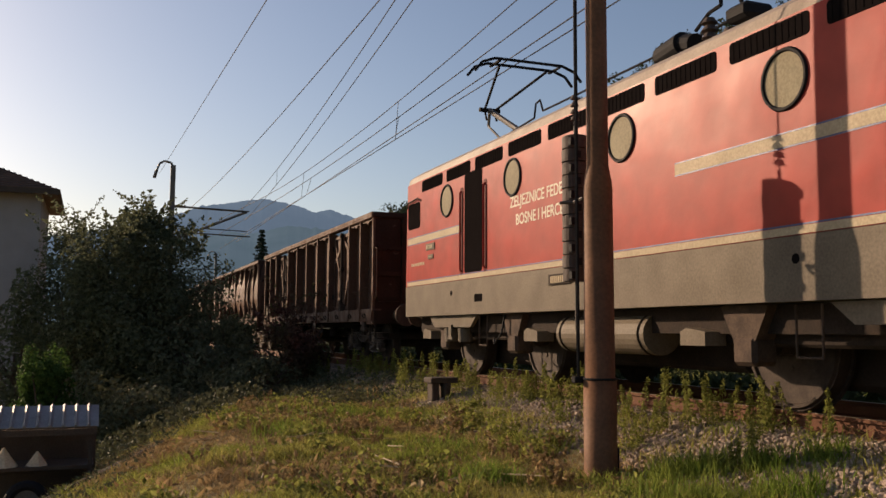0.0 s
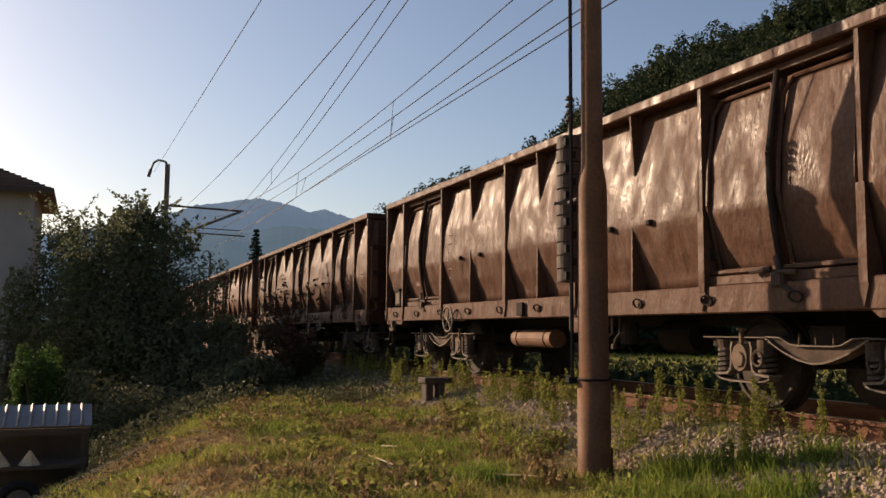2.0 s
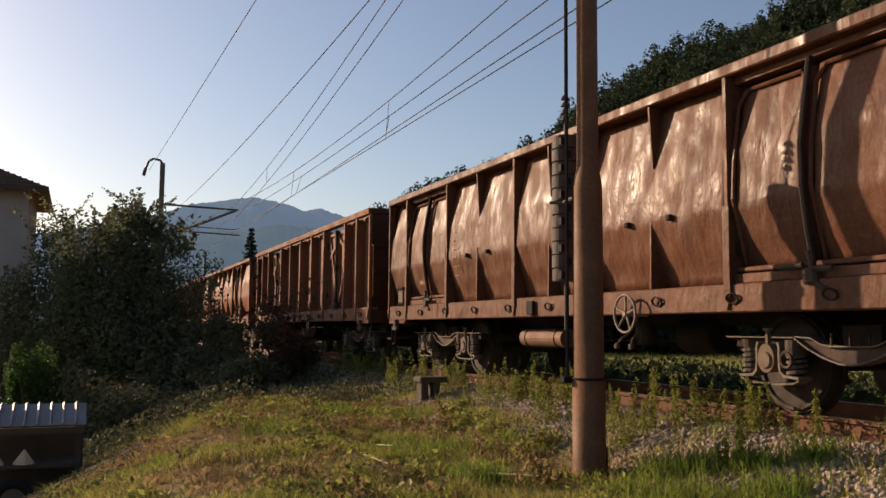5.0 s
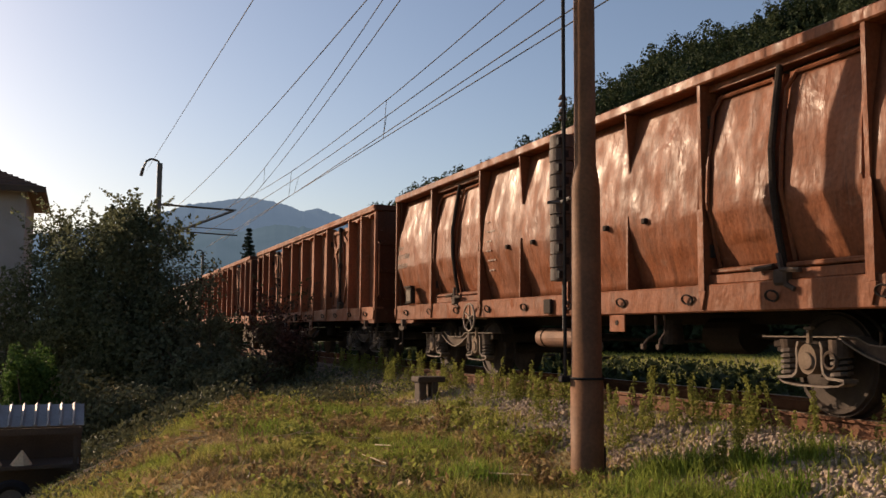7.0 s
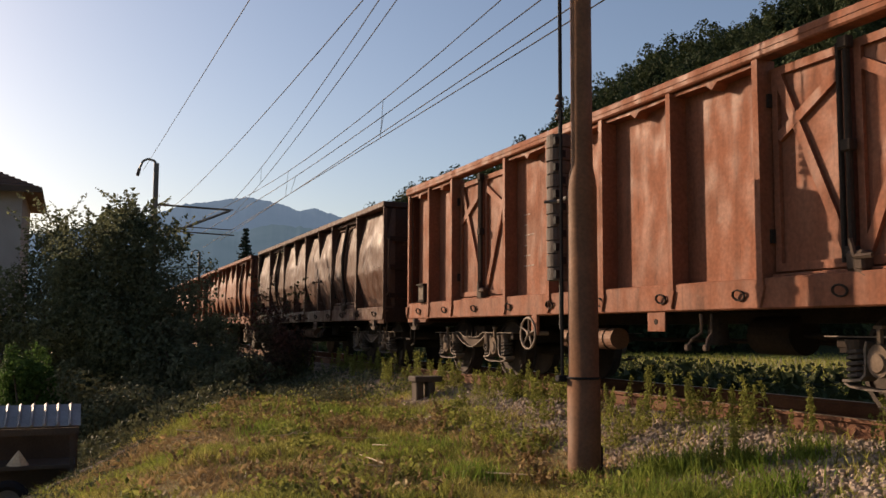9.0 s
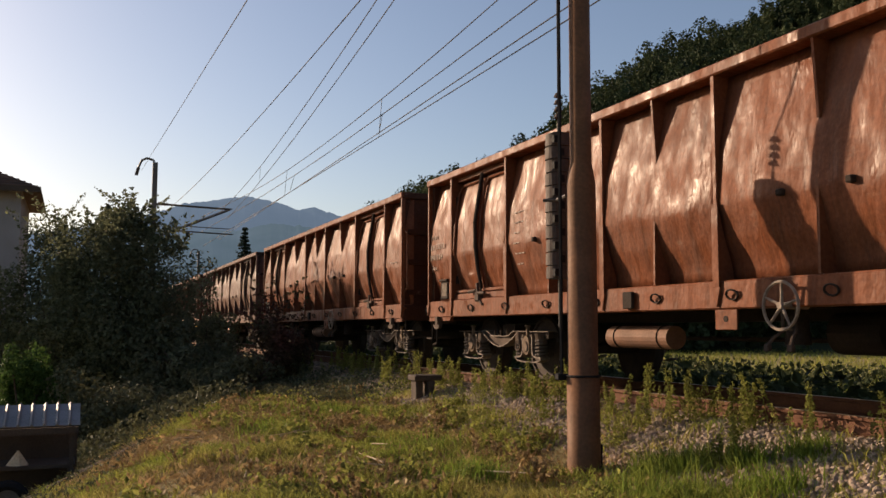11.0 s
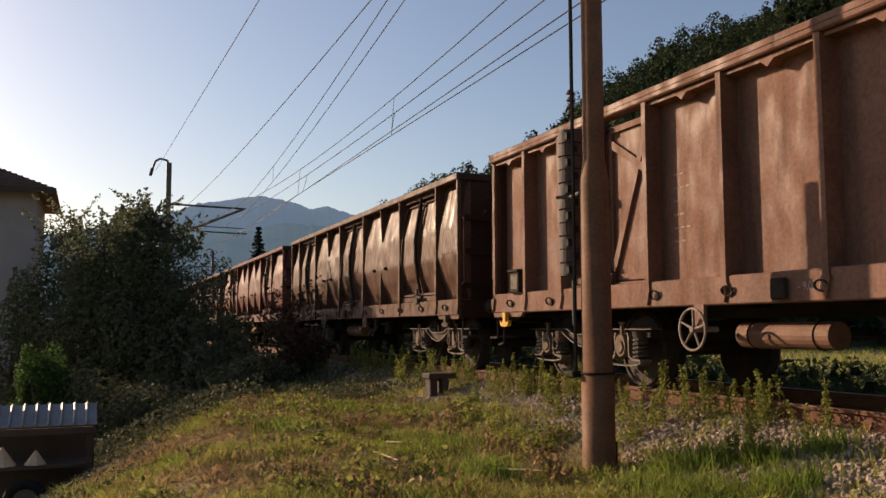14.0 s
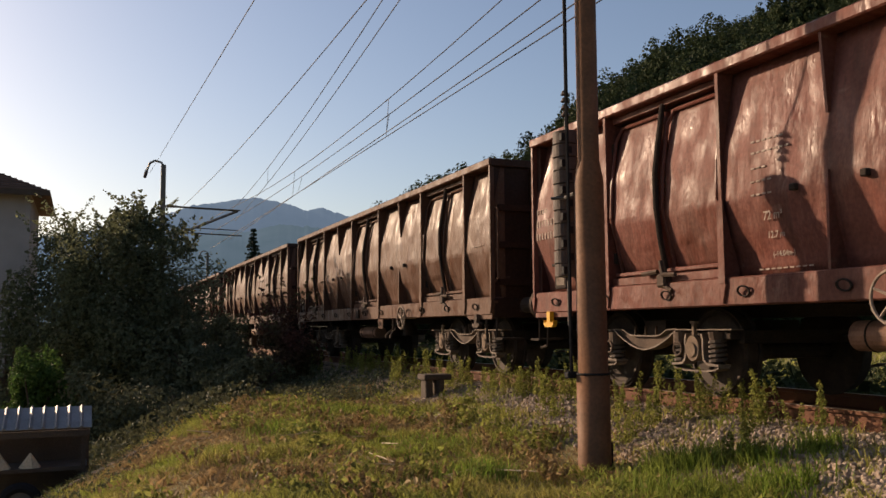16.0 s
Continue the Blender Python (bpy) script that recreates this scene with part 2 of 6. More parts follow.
def ring(bm, centre, axis, radius, r, n=20, m=6, squash=1.0):
    """A torus round an axis."""
    q = Vector(axis).to_track_quat("Z", "Y")
    grid = []
    for i in range(n):
        a = i * 2 * math.pi / n
        row = []
        for j in range(m):
            b = j * 2 * math.pi / m
            rr = radius + r * math.cos(b)
            row.append(bm.verts.new(Vector(centre) + q @ Vector((rr * math.cos(a), rr * math.sin(a) * squash, r * math.sin(b)))))
        grid.append(row)
    for i in range(n):
        for j in range(m):
            bm.faces.new((grid[i][j], grid[(i + 1) % n][j], grid[(i + 1) % n][(j + 1) % m], grid[i][(j + 1) % m]))
    return bm


def prism(bm, outline, axis, lo, hi):
    """An outline (u, v) pulled along an axis: x takes (y, z), y takes (x, z), z takes (x, y)."""
    def at(u, v, w):
        return {"x": (w, u, v), "y": (u, w, v), "z": (u, v, w)}[axis]
    a = [bm.verts.new(at(u, v, lo)) for u, v in outline]
    b = [bm.verts.new(at(u, v, hi)) for u, v in outline]
    n = len(outline)
    for i in range(n):
        bm.faces.new((a[i], a[(i + 1) % n], b[(i + 1) % n], b[i]))
    bm.faces.new(a[::-1])
    bm.faces.new(b)
    bmesh.ops.recalc_face_normals(bm, faces=bm.faces[:])
    return bm


def words(name, body, size, mat, parent, place, turn, stretch=1.0, label=""):
    """Lettering as a thin mesh; turn is Euler degrees."""
    cu = bpy.data.curves.new(name, "FONT")
    cu.body, cu.size, cu.extrude, cu.offset = body, size, 0.001, 0.014 * size
    tmp = new("lettering", cu)
    bpy.context.view_layer.update()
    me = bpy.data.meshes.new_from_object(tmp.evaluated_get(bpy.context.evaluated_depsgraph_get()))
    bpy.data.objects.remove(tmp)
    bpy.data.curves.remove(cu)
    me.transform(Matrix.Diagonal((stretch, 1, 1, 1)))
    me.materials.clear()
    me.materials.append(mat)
    ob = new(name, me)
    ob.parent = parent
    ob.matrix_basis = pose(*place, *turn)
    if label:
        ob["label"] = label
    return ob


def thing(name, label, category, group="", at=None):
    ob = new(name)
    ob.empty_display_size = 0.2
    tagged(ob, label, category, group)
    if at is not None:
        ob.matrix_basis = at
    return ob


# ---- ground ----
TRACK = 7.00          # the track's middle line
rng = np.random.default_rng(4)


def edge_x(y):
    """The brow of the bank, left of which the ground falls."""
    x = 0.25 + (y - 7.3) * 0.226
    if y > 17:
        x = 2.45 + (y - 17) * 0.30
    return min(x, 4.6)


def ground_z(x, y):
    base = -0.56
    if x > 4.4:
        base += 0.38 * min((x - 4.4) / 1.5, 1)
    if x > TRACK + 1.6:
        base = -0.25 - 0.55 * min((x - TRACK - 1.6) / 2.0, 1)
    lumps = 0.05 * noise.noise((x * 0.6, y * 0.6, 0.3)) + 0.03 * noise.noise((x * 2.1, y * 2.1, 5.0))
    if 5.2 < x < TRACK + 1.8:
        lumps *= 0.25
    drop = edge_x(y) - x
    if drop > -1.2:
        s = drop + 1.2
        base -= min(0.10 * s * s if s < 2.4 else 0.576 + 0.48 * (s - 2.4), 2.0)
    return base + lumps


def steps(marks):
    out = []
    for a, b, d in marks:
        out += list(np.arange(a, b, d))
    return out + [marks[-1][1]]


def build_ground():
    xs = steps([(-4500, -500, 1000), (-500, -60, 80), (-60, -12, 6), (-12, -4, 1), (-4, 10, 0.25), (10, 20, 2), (20, 80, 12), (80, 500, 100), (500, 4500, 1000)])
    ys = steps([(-4500, -500, 1000), (-500, -40, 80), (-40, 0, 5), (0, 4, 0.8), (4, 26, 0.25), (26, 60, 2), (60, 120, 12), (120, 500, 95), (500, 4500, 1000)])
    verts = [(x, y, ground_z(x, y)) for x in xs for y in ys]
    n = len(ys)
    faces = [(i * n + j, (i + 1) * n + j, (i + 1) * n + j + 1, i * n + j + 1) for i in range(len(xs) - 1) for j in range(n - 1)]
    soil = material("grassy soil", (0.29, 0.215, 0.12), 0.95, second=(0.20, 0.20, 0.075), scale=1.6, spread=0.3, bump=0.8, bump_scale=22)
    ob = cloud("ground", verts, faces, soil)
    ob.data.shade_smooth()
    tagged(ob, "grassy soil bank falling away beside the railway", "ground", kind="structure")


build_ground()


def leaves(name, points, size, mat, parent=None, stretch=1.6, upright=0.0, seed=1, out=None):
    """Many small folded leaves at the given points."""
    g = np.random.default_rng(seed)
    p = np.asarray(points, float)
    n = len(p)
    d = g.normal(size=(n, 3))
    d[:, 2] = d[:, 2] * (1 - upright) + upright * 1.2
    d /= np.linalg.norm(d, axis=1)[:, None]
    s = np.cross(d, g.normal(size=(n, 3)))
    s /= np.linalg.norm(s, axis=1)[:, None] + 1e-9
    k = np.cross(d, s)
    if out is not None:
        # blades lie across the outward direction, as on a real crown
        k = out + g.normal(0, 0.45, (n, 3))
        k /= np.linalg.norm(k, axis=1)[:, None] + 1e-9
        s = np.cross(k, g.normal(size=(n, 3)))
        s /= np.linalg.norm(s, axis=1)[:, None] + 1e-9
        d = np.cross(s, k)
    sz = (size * g.uniform(0.6, 1.4, n))[:, None]
    tip, side, fold = d * sz * stretch, s * sz * 0.5, k * sz * 0.18
    v = np.stack([p - tip * 0.5, p + side + fold, p + tip * 0.5, p - side + fold], 1).reshape(-1, 3)
    f = np.arange(n * 4).reshape(n, 4)
    tri = np.concatenate([f[:, [0, 1, 2]], f[:, [0, 2, 3]]])
    return cloud(name, v.tolist(), tri.tolist(), mat, parent)


# ---- track ----
def build_track():
    for k, side in enumerate((-1, 1)):
        rail = thing("rail", "rusty steel rail with polished running head", "rail", "rails of the track")
        x = TRACK + side * 0.7535
        foot = [(-0.075, -0.172), (0.075, -0.172), (0.075, -0.16), (0.01, -0.145), (0.008, -0.045), (0.036, -0.035), (0.036, -0.002), (-0.036, -0.002), (-0.036, -0.035), (-0.008, -0.045), (-0.01, -0.145), (-0.075, -0.16)]
        part("web", prism(bmesh.new(), [(x + u, v) for u, v in foot], "y", -60, 300), RAIL, rail)
        part("running_head", box(bmesh.new(), x - 0.028, x + 0.028, -60, 300, -0.0025, 0.0), SHINE, rail, "polished steel running surface")
    # the shade under the train is painted into this bed's dark colour
    bed = part("track_bed", box(bmesh.new(), TRACK - 0.95, TRACK + 1.75, -60, 300, -0.5, -0.183), OILY_SHADED)
    tagged(bed, "oily ballast bed darkened for the shade under the train", "track bed", kind="structure")
    tie = box(bmesh.new(), -1.25, 1.25, -0.12, 0.12, -0.3, -0.176, 0.015)
    first = part("sleeper", tie, TIE)
    tagged(first, "dark weathered wooden sleeper half buried in ballast", "sleeper", "sleepers of the track")
    first.matrix_basis = pose(TRACK, -3.0, 0)
    for i in range(1, 70):
        copy_thing(first, pose(TRACK, -3.0 + i * 0.62, 0, 0, 0, rng.uniform(-1, 1)))


build_track()


# ---- line equipment ----
PX, PY = 4.32, 7.18


def build_pole():
    pole = thing("catenary_pole", "tall brown painted tubular steel catenary pole beside the track", "pole")
    bm = bmesh.new()
    prof = [(0.150, -0.75), (0.150, 0.3), (0.138, 0.301), (0.134, 2.05), (0.126, 2.12), (0.104, 2.24), (0.100, 2.26), (0.094, 8.6)]
    n = 28
    rows = [[bm.verts.new((PX + r * math.cos(k * 2 * math.pi / n), PY + r * math.sin(k * 2 * math.pi / n), z)) for k in range(n)] for r, z in prof]
    for a, b in zip(rows, rows[1:]):
        for k in range(n):
            bm.faces.new((a[k], a[(k + 1) % n], b[(k + 1) % n], b[k]))
    bm.faces.new(rows[-1])
    part("tube", bm, POLE, pole, smooth=True)
    part("band", ring(bmesh.new(), (PX, PY, 0.31), (0, 0, 1), 0.148, 0.012, 24), BLACK, pole, "dark clamp band")
    part("bracket", box(bmesh.new(), PX - 0.22, PX - 0.1, PY + 0.06, PY + 0.14, 0.27, 0.33, 0.01), BLACK, pole)
    part("base_flange", box(bmesh.new(), PX + 0.13, PX + 0.168, PY - 0.05, PY + 0.03, -0.6, -0.30, 0.008), BLACK, pole, "dark earthing lug")
    bm = bmesh.new()
    tube(bm, [(PX - 0.165, PY + 0.10, 0.28), (PX - 0.165, PY + 0.10, 8.4)], 0.019)
    part("guide_rod", bm, BLACK, pole, "dark guide rod")
    gear = thing("tension_weights", "stack of dark cast weights hanging from a cable beside the pole", "counterweight")
    wx, wy = 4.38, 7.70
    z = 1.22
    for i in range(11):
        disc = bmesh.new()
        rod(disc, (wx, wy, z), (wx, wy, z + 0.115), 0.128 + 0.004 * (i % 2), 24)
        rod(disc, (wx, wy, z + 0.115), (wx, wy, z + 0.128), 0.11, 24)
        d = part("weight", disc, WEIGHT, gear)
        # the slot is a solid black block, coloured for the shade inside
        part("slot", box(bmesh.new(), wx - (0.05 if i % 2 else 0.11), wx - (0.01 if i % 2 else 0.07), wy - (0.135 if i % 2 else 0.11), wy - 0.06, z + 0.02, z + 0.09), BLACK, d)
        z += 0.13
    part("hanger_rod", rod(bmesh.new(), (wx, wy, 0.75), (wx, wy, z + 0.1), 0.014), STEEL, gear)
    part("guide_arm", tube(bmesh.new(), [(wx - 0.2, wy - 0.05, 1.97), (wx - 0.1, wy - 0.14, 1.97), (PX - 0.1, PY + 0.1, 1.97)], 0.016), STEEL, gear)
    for i in range(4):
        c = bmesh.new()
        rod(c, (wx, wy, z + 0.16 + i * 0.07), (wx, wy, z + 0.20 + i * 0.07), 0.045, 12, 0.025)
        part("insulator_shed", c, WEIGHT, gear, "brown ceramic insulator")
    part("cable", rod(bmesh.new(), (wx, wy, z + 0.1), (wx, wy, 8.2), 0.008), WIRE, gear)


build_pole()


def build_mast(name, x, y, h, out, label):
    mast = thing(name, label, "catenary mast", "far catenary masts")
    part("post", box(bmesh.new(), x - 0.13, x + 0.13, y - 0.1, y + 0.1, -0.8, h, 0.02), STEEL, mast)
    bm = bmesh.new()
    pts = [(x, y, h - 0.1), (x - 0.1, y, h + 0.12), (x - 0.45, y, h + 0.2), (x - 0.7, y, h + 0.05), (x - 0.85, y, h - 0.35)]
    tube(bm, pts, 0.06, 8)
    part("gooseneck", bm, STEEL, mast, "bent feeder bracket")
    bm = bmesh.new()
    rod(bm, (x - 0.85, y, h - 0.35), (x - 0.95, y, h - 0.75), 0.09, 10)
    part("insulator", bm, WEIGHT, mast)
    for dy, lift in ((0.0, 0.0), (1.2, 0.12)):
        arm = bmesh.new()
        rod(arm, (x, y + dy, 7.35 + lift), (x + out, y + dy, 7.25 + lift), 0.035)
        rod(arm, (x + 0.1, y + dy, 5.5 + lift), (x + out * 0.97, y + dy, 7.2 + lift), 0.05)
        rod(arm, (x + 0.8, y + dy, 5.95 + lift), (x + out * 1.02, y + dy, 5.85 + lift), 0.035)
        rod(arm, (x + out * 0.45, y + dy, 6.2 + lift), (x + out * 0.99, y + dy, 6.15 + lift), 0.02)
        part("cantilever", arm, STEEL, mast)
        ins = bmesh.new()
        for k in range(4):
            rod(ins, (x + 0.2 + k * 0.14, y + dy, 7.35 + lift), (x + 0.3 + k * 0.14, y + dy, 7.35 + lift), 0.09, 8, 0.05)
        part("insulator", ins, WEIGHT, mast)
    return mast


build_mast("catenary_mast", 3.86, 50, 9.55, 4.1, "grey steel catenary mast with cantilever arms over the track")
build_mast("catenary_mast", 12.6, 101, 9.1, -3.6, "distant steel catenary mast beside the track")

# name, near point, far point, sag between them
WIRES = [
    ("feeder_wire", (2.88, 16.64, 6.94), (3.28, 46.33, 9.1), 0.0),
    ("feeder_wire", (4.38, 14.29, 6.33), (4.53, 46.22, 6.86), 0.203),
    ("anchor_wire", (4.94, 15.15, 6.71), (6.92, 41.65, 6.96), 0.191),
    ("anchor_wire", (5.2, 14.93, 6.67), (7.18, 40.6, 6.7), 0.133),
    ("messenger_wire", (6.95, 14.26, 6.68), (6.84, 37.38, 6.43), 0.264),
    ("messenger_wire", (6.78, 12.46, 6.03), (6.74, 35.59, 5.9), 0.119),
    ("contact_wire", (6.6, 11.44, 5.46), (7.17, 32.31, 5.65), 0.0),
    ("contact_wire", (7.03, 12.2, 5.56), (6.92, 31.93, 5.48), 0.0)]


def on(k, y):
    """The point of a wire at y; past its two points it runs on straight."""
    name, a, b, sag = WIRES[k]
    a, b = Vector(a), Vector(b)
    u = (y - a.y) / (b.y - a.y)
    c = min(max(u, -0.25), 1.1)
    dip = 4 * sag * (c * (1 - c) + (u - c) * (1 - 2 * c))
    return a + (b - a) * u - Vector((0, 0, dip))


def build_wires():
    for k, row in enumerate(WIRES):
        line = [on(k, y) for y in [-30, -10, 2] + list(range(8, 53, 3)) + [53]]
        ob = part(row[0], coil(bmesh.new(), line, 0.011, 6), WIRE)
        tagged(ob, "thin dark overhead wire above the railway", "overhead wire", "overhead wires")
    for top, low, y, foot in ((4, 7, 20.9, 21.3), (5, 6, 20.4, 20.9), (4, 7, 31.3, 31.9), (5, 6, 29.6, 32.2), (2, 3, 33.3, 36.3)):
        bm = rod(bmesh.new(), on(top, y), on(low, foot), 0.007)
        tagged(part("dropper", bm, WIRE), "thin dropper wire hanging between overhead wires", "dropper", "droppers")


build_wires()


def build_marker():
    ob = thing("rail_marker_post", "short rusty rail stub marker post in the grass", "marker post")
    part("stub", box(bmesh.new(), 5.08, 5.2, 13.5, 13.75, -0.6, -0.06, 0.02), BOARD, ob)
    part("stub", box(bmesh.new(), 5.27, 5.38, 13.45, 13.75, -0.6, -0.08, 0.02), BOARD, ob)
    part("cap", box(bmesh.new(), 5.04, 5.5, 13.45, 13.8, -0.09, 0.0, 0.015), BOARD, ob)


build_marker()


# ---- train ----
HALF = 6.36           # half of a wagon body's length
OUT = 1.43            # half of its width over the posts
PITCH = 14.04
WIDE = 1.05           # the bodies are drawn 2.86 m wide over the posts and widened to 3.0 m
STEP = HALF / 6.4     # post positions are given for a 12.8 m body


def mirror(bm):
    """The same on the other side of the wagon."""
    geo = bmesh.ops.duplicate(bm, geom=bm.verts[:] + bm.edges[:] + bm.faces[:])["geom"]
    vs = [g for g in geo if isinstance(g, bmesh.types.BMVert)]
    for v in vs:
        v.co.x = -v.co.x
    bmesh.ops.reverse_faces(bm, faces=[g for g in geo if isinstance(g, bmesh.types.BMFace)])
    return bm


def spring(bm, x, y, z0, z1, r):
    turns, n = 5, 50
    pts = [Vector((x + r * math.cos(i * turns * 2 * math.pi / n), y + r * math.sin(i * turns * 2 * math.pi / n), z0 + (z1 - z0) * i / n)) for i in range(n + 1)]
    return coil(bm, pts, 0.021, 5)


def build_wheelset(parent, y, r=0.46):
    bm = bmesh.new()
    rod(bm, (-1.0, 0, 0), (1.0, 0, 0), 0.08, 12)
    for s in (-1, 1):
        rod(bm, (s * 0.69, 0, 0), (s * 0.82, 0, 0), r, 32)
        rod(bm, (s * 0.66, 0, 0), (s * 0.69, 0, 0), r + 0.028, 32)
        ring(bm, (s * 0.82, 0, 0), (1, 0, 0), r - 0.045, 0.03, 32, 6)
        for k in range(4):
            a = k * math.pi / 2
            rod(bm, (s * 0.825, 0.2 * math.cos(a), 0.2 * math.sin(a)), (s * 0.835, 0.2 * math.cos(a), 0.2 * math.sin(a)), 0.03, 8)
    ob = part("wheelset", bm, TREAD, parent)
    ob.matrix_basis = pose(0, y, r)
    return ob


AXLE = 0.92           # half of a bogie's wheelbase
PIVOT = 4.43          # bogie centres from the wagon's middle


def strip(bm, line, thick, x0, x1):
    """A bent flat bar: a line in y and z with a thickness, as wide as x0 to x1."""
    pts = [Vector(q) for q in line]
    up, down = [], []
    for i, q in enumerate(pts):
        d = (pts[min(i + 1, len(pts) - 1)] - pts[max(i - 1, 0)]).normalized()
        n = Vector((-d.y, d.x)) * thick / 2
        up.append((q + n)[:])
        down.append((q - n)[:])
    return prism(bm, up + down[::-1], "x", *sorted((x0, x1)))


def build_bogie(parent, y0):
    """A two-axle bogie with sagging side frames and coil springs beside each axle box."""
    x = 1.03
    for s in (-1, 1):
        def low_edge(u):
            return 0.475 + 0.215 * (abs(u) / 0.60) ** 1.7
        us = [-0.60 + 0.1 * k for k in range(13)]
        web = [(y0 + u, low_edge(u)) for u in us]
        crown = [(y0 + 0.60, 0.70), (y0 + 0.42, 0.69), (y0 + 0.30, 0.635), (y0 + 0.2, 0.622), (y0 - 0.2, 0.622), (y0 - 0.30, 0.635), (y0 - 0.42, 0.69), (y0 - 0.60, 0.70)]
        frame_part = part("side_frame", prism(bmesh.new(), web + crown, "x", *sorted((s * (x - 0.02), s * (x + 0.03)))), BOGIE, parent)
        bm = strip(bmesh.new(), web, 0.016, s * (x - 0.07), s * (x + 0.085))
        part("lower_flange", bm, EDGE, frame_part)
        part("upper_flange", strip(bmesh.new(), [(u, v + 0.006) for u, v in crown], 0.012, s * (x - 0.06), s * (x + 0.075)), EDGE, frame_part)
        for u in (-0.2, 0.0, 0.2) if s < 0 else ():
            part("rib", box(bmesh.new(), *sorted((s * (x + 0.035), s * (x + 0.06))), y0 + u - 0.006, y0 + u + 0.006, 0.625, 0.74), BOGIE, frame_part)
        for e in (-1, 1):
            a = y0 + e * AXLE
            part("end_flange", box(bmesh.new(), *sorted((s * (x - 0.07), s * (x + 0.085))), *sorted((y0 + e * 0.61, y0 + e * 1.50)), 0.69, 0.704, 0.003), EDGE, frame_part)
            bm = bmesh.new()
            box(bm, *sorted((s * (x - 0.10), s * (x + 0.03))), *sorted((y0 + e * 0.60, y0 + e * 1.42)), 0.60, 0.688, 0.01)
            part("spring_beam", bm, UNDER, frame_part)
            # axle box with its round cover
            bm = bmesh.new()
            outline = [(a + 0.105 * math.cos(q), 0.50 + (0.14 if math.sin(q) > 0 else 0.125) * math.sin(q)) for q in np.linspace(0, 6.2832, 19)[:-1]]
            prism(bm, outline, "x", *sorted((s * (x - 0.08), s * (x + 0.12))))
            cover = part("axle_box", bm, AXLEBOX, parent)
            part("tie_bar", strip(bmesh.new(), [(a - 0.37, 0.318), (a - 0.31, 0.292), (a - 0.16, 0.276), (a + 0.16, 0.276), (a + 0.31, 0.292), (a + 0.37, 0.318)], 0.016, s * (x - 0.05), s * (x + 0.09)), EDGE, parent)
            if s > 0:
                continue
            part("cover", rod(bmesh.new(), (s * (x + 0.12), a, 0.49), (s * (x + 0.138), a, 0.49), 0.082, 16, 0.07), AXLEBOX, cover)
            part("post_head", box(bmesh.new(), *sorted((s * (x + 0.06), s * (x + 0.11))), a - 0.045, a + 0.045, 0.76, 0.785, 0.004), AXLEBOX, cover)
            part("post", box(bmesh.new(), *sorted((s * (x + 0.065), s * (x + 0.105))), a - 0.02, a + 0.02, 0.64, 0.76, 0.004), AXLEBOX, cover)
            for b in (-1, 1):
                wing = [(a + b * 0.125, 0.655), (a + b * 0.145, 0.60), (a + b * 0.14, 0.48), (a + b * 0.155, 0.39), (a + b * 0.20, 0.352), (a + b * 0.28, 0.345), (a + b * 0.38, 0.338)]
                part("spring_wing", strip(bmesh.new(), wing, 0.024, s * (x - 0.06), s * (x + 0.10)), EDGE, cover)
                part("coil_spring", spring(bmesh.new(), s * (x + 0.02), a + b * 0.285, 0.362, 0.60, 0.075), SPRING, parent)
                part("spring_cap", rod(bmesh.new(), (s * (x + 0.02), a + b * 0.285, 0.535), (s * (x + 0.02), a + b * 0.285, 0.675), 0.07 if b == e else 0.1, 14, 0.098), BOGIE, parent)
            # damper link on the inner side
            part("damper_link", ring(bmesh.new(), (s * (x + 0.11), a - e * 0.25, 0.50), (1, 0, 0), 0.07, 0.016, 14, 5, 1.0), BOGIE, parent)
    part("bolster", box(bmesh.new(), -0.95, 0.95, y0 - 0.2, y0 + 0.2, 0.5, 0.8), UNDER, parent)
    for e in (-1, 1):
        part("cross_tie", box(bmesh.new(), -0.95, 0.95, y0 + e * 1.45 - 0.04, y0 + e * 1.45 + 0.04, 0.56, 0.686), UNDER, parent)
    for e in (-1, 1):
        build_wheelset(parent, y0 + e * AXLE)


def widen(parent):
    """Brings the body parts drawn so far to their full width."""
    for o in parent.children_recursive:
        o.data.transform(Matrix.Diagonal((WIDE, 1, 1, 1)))


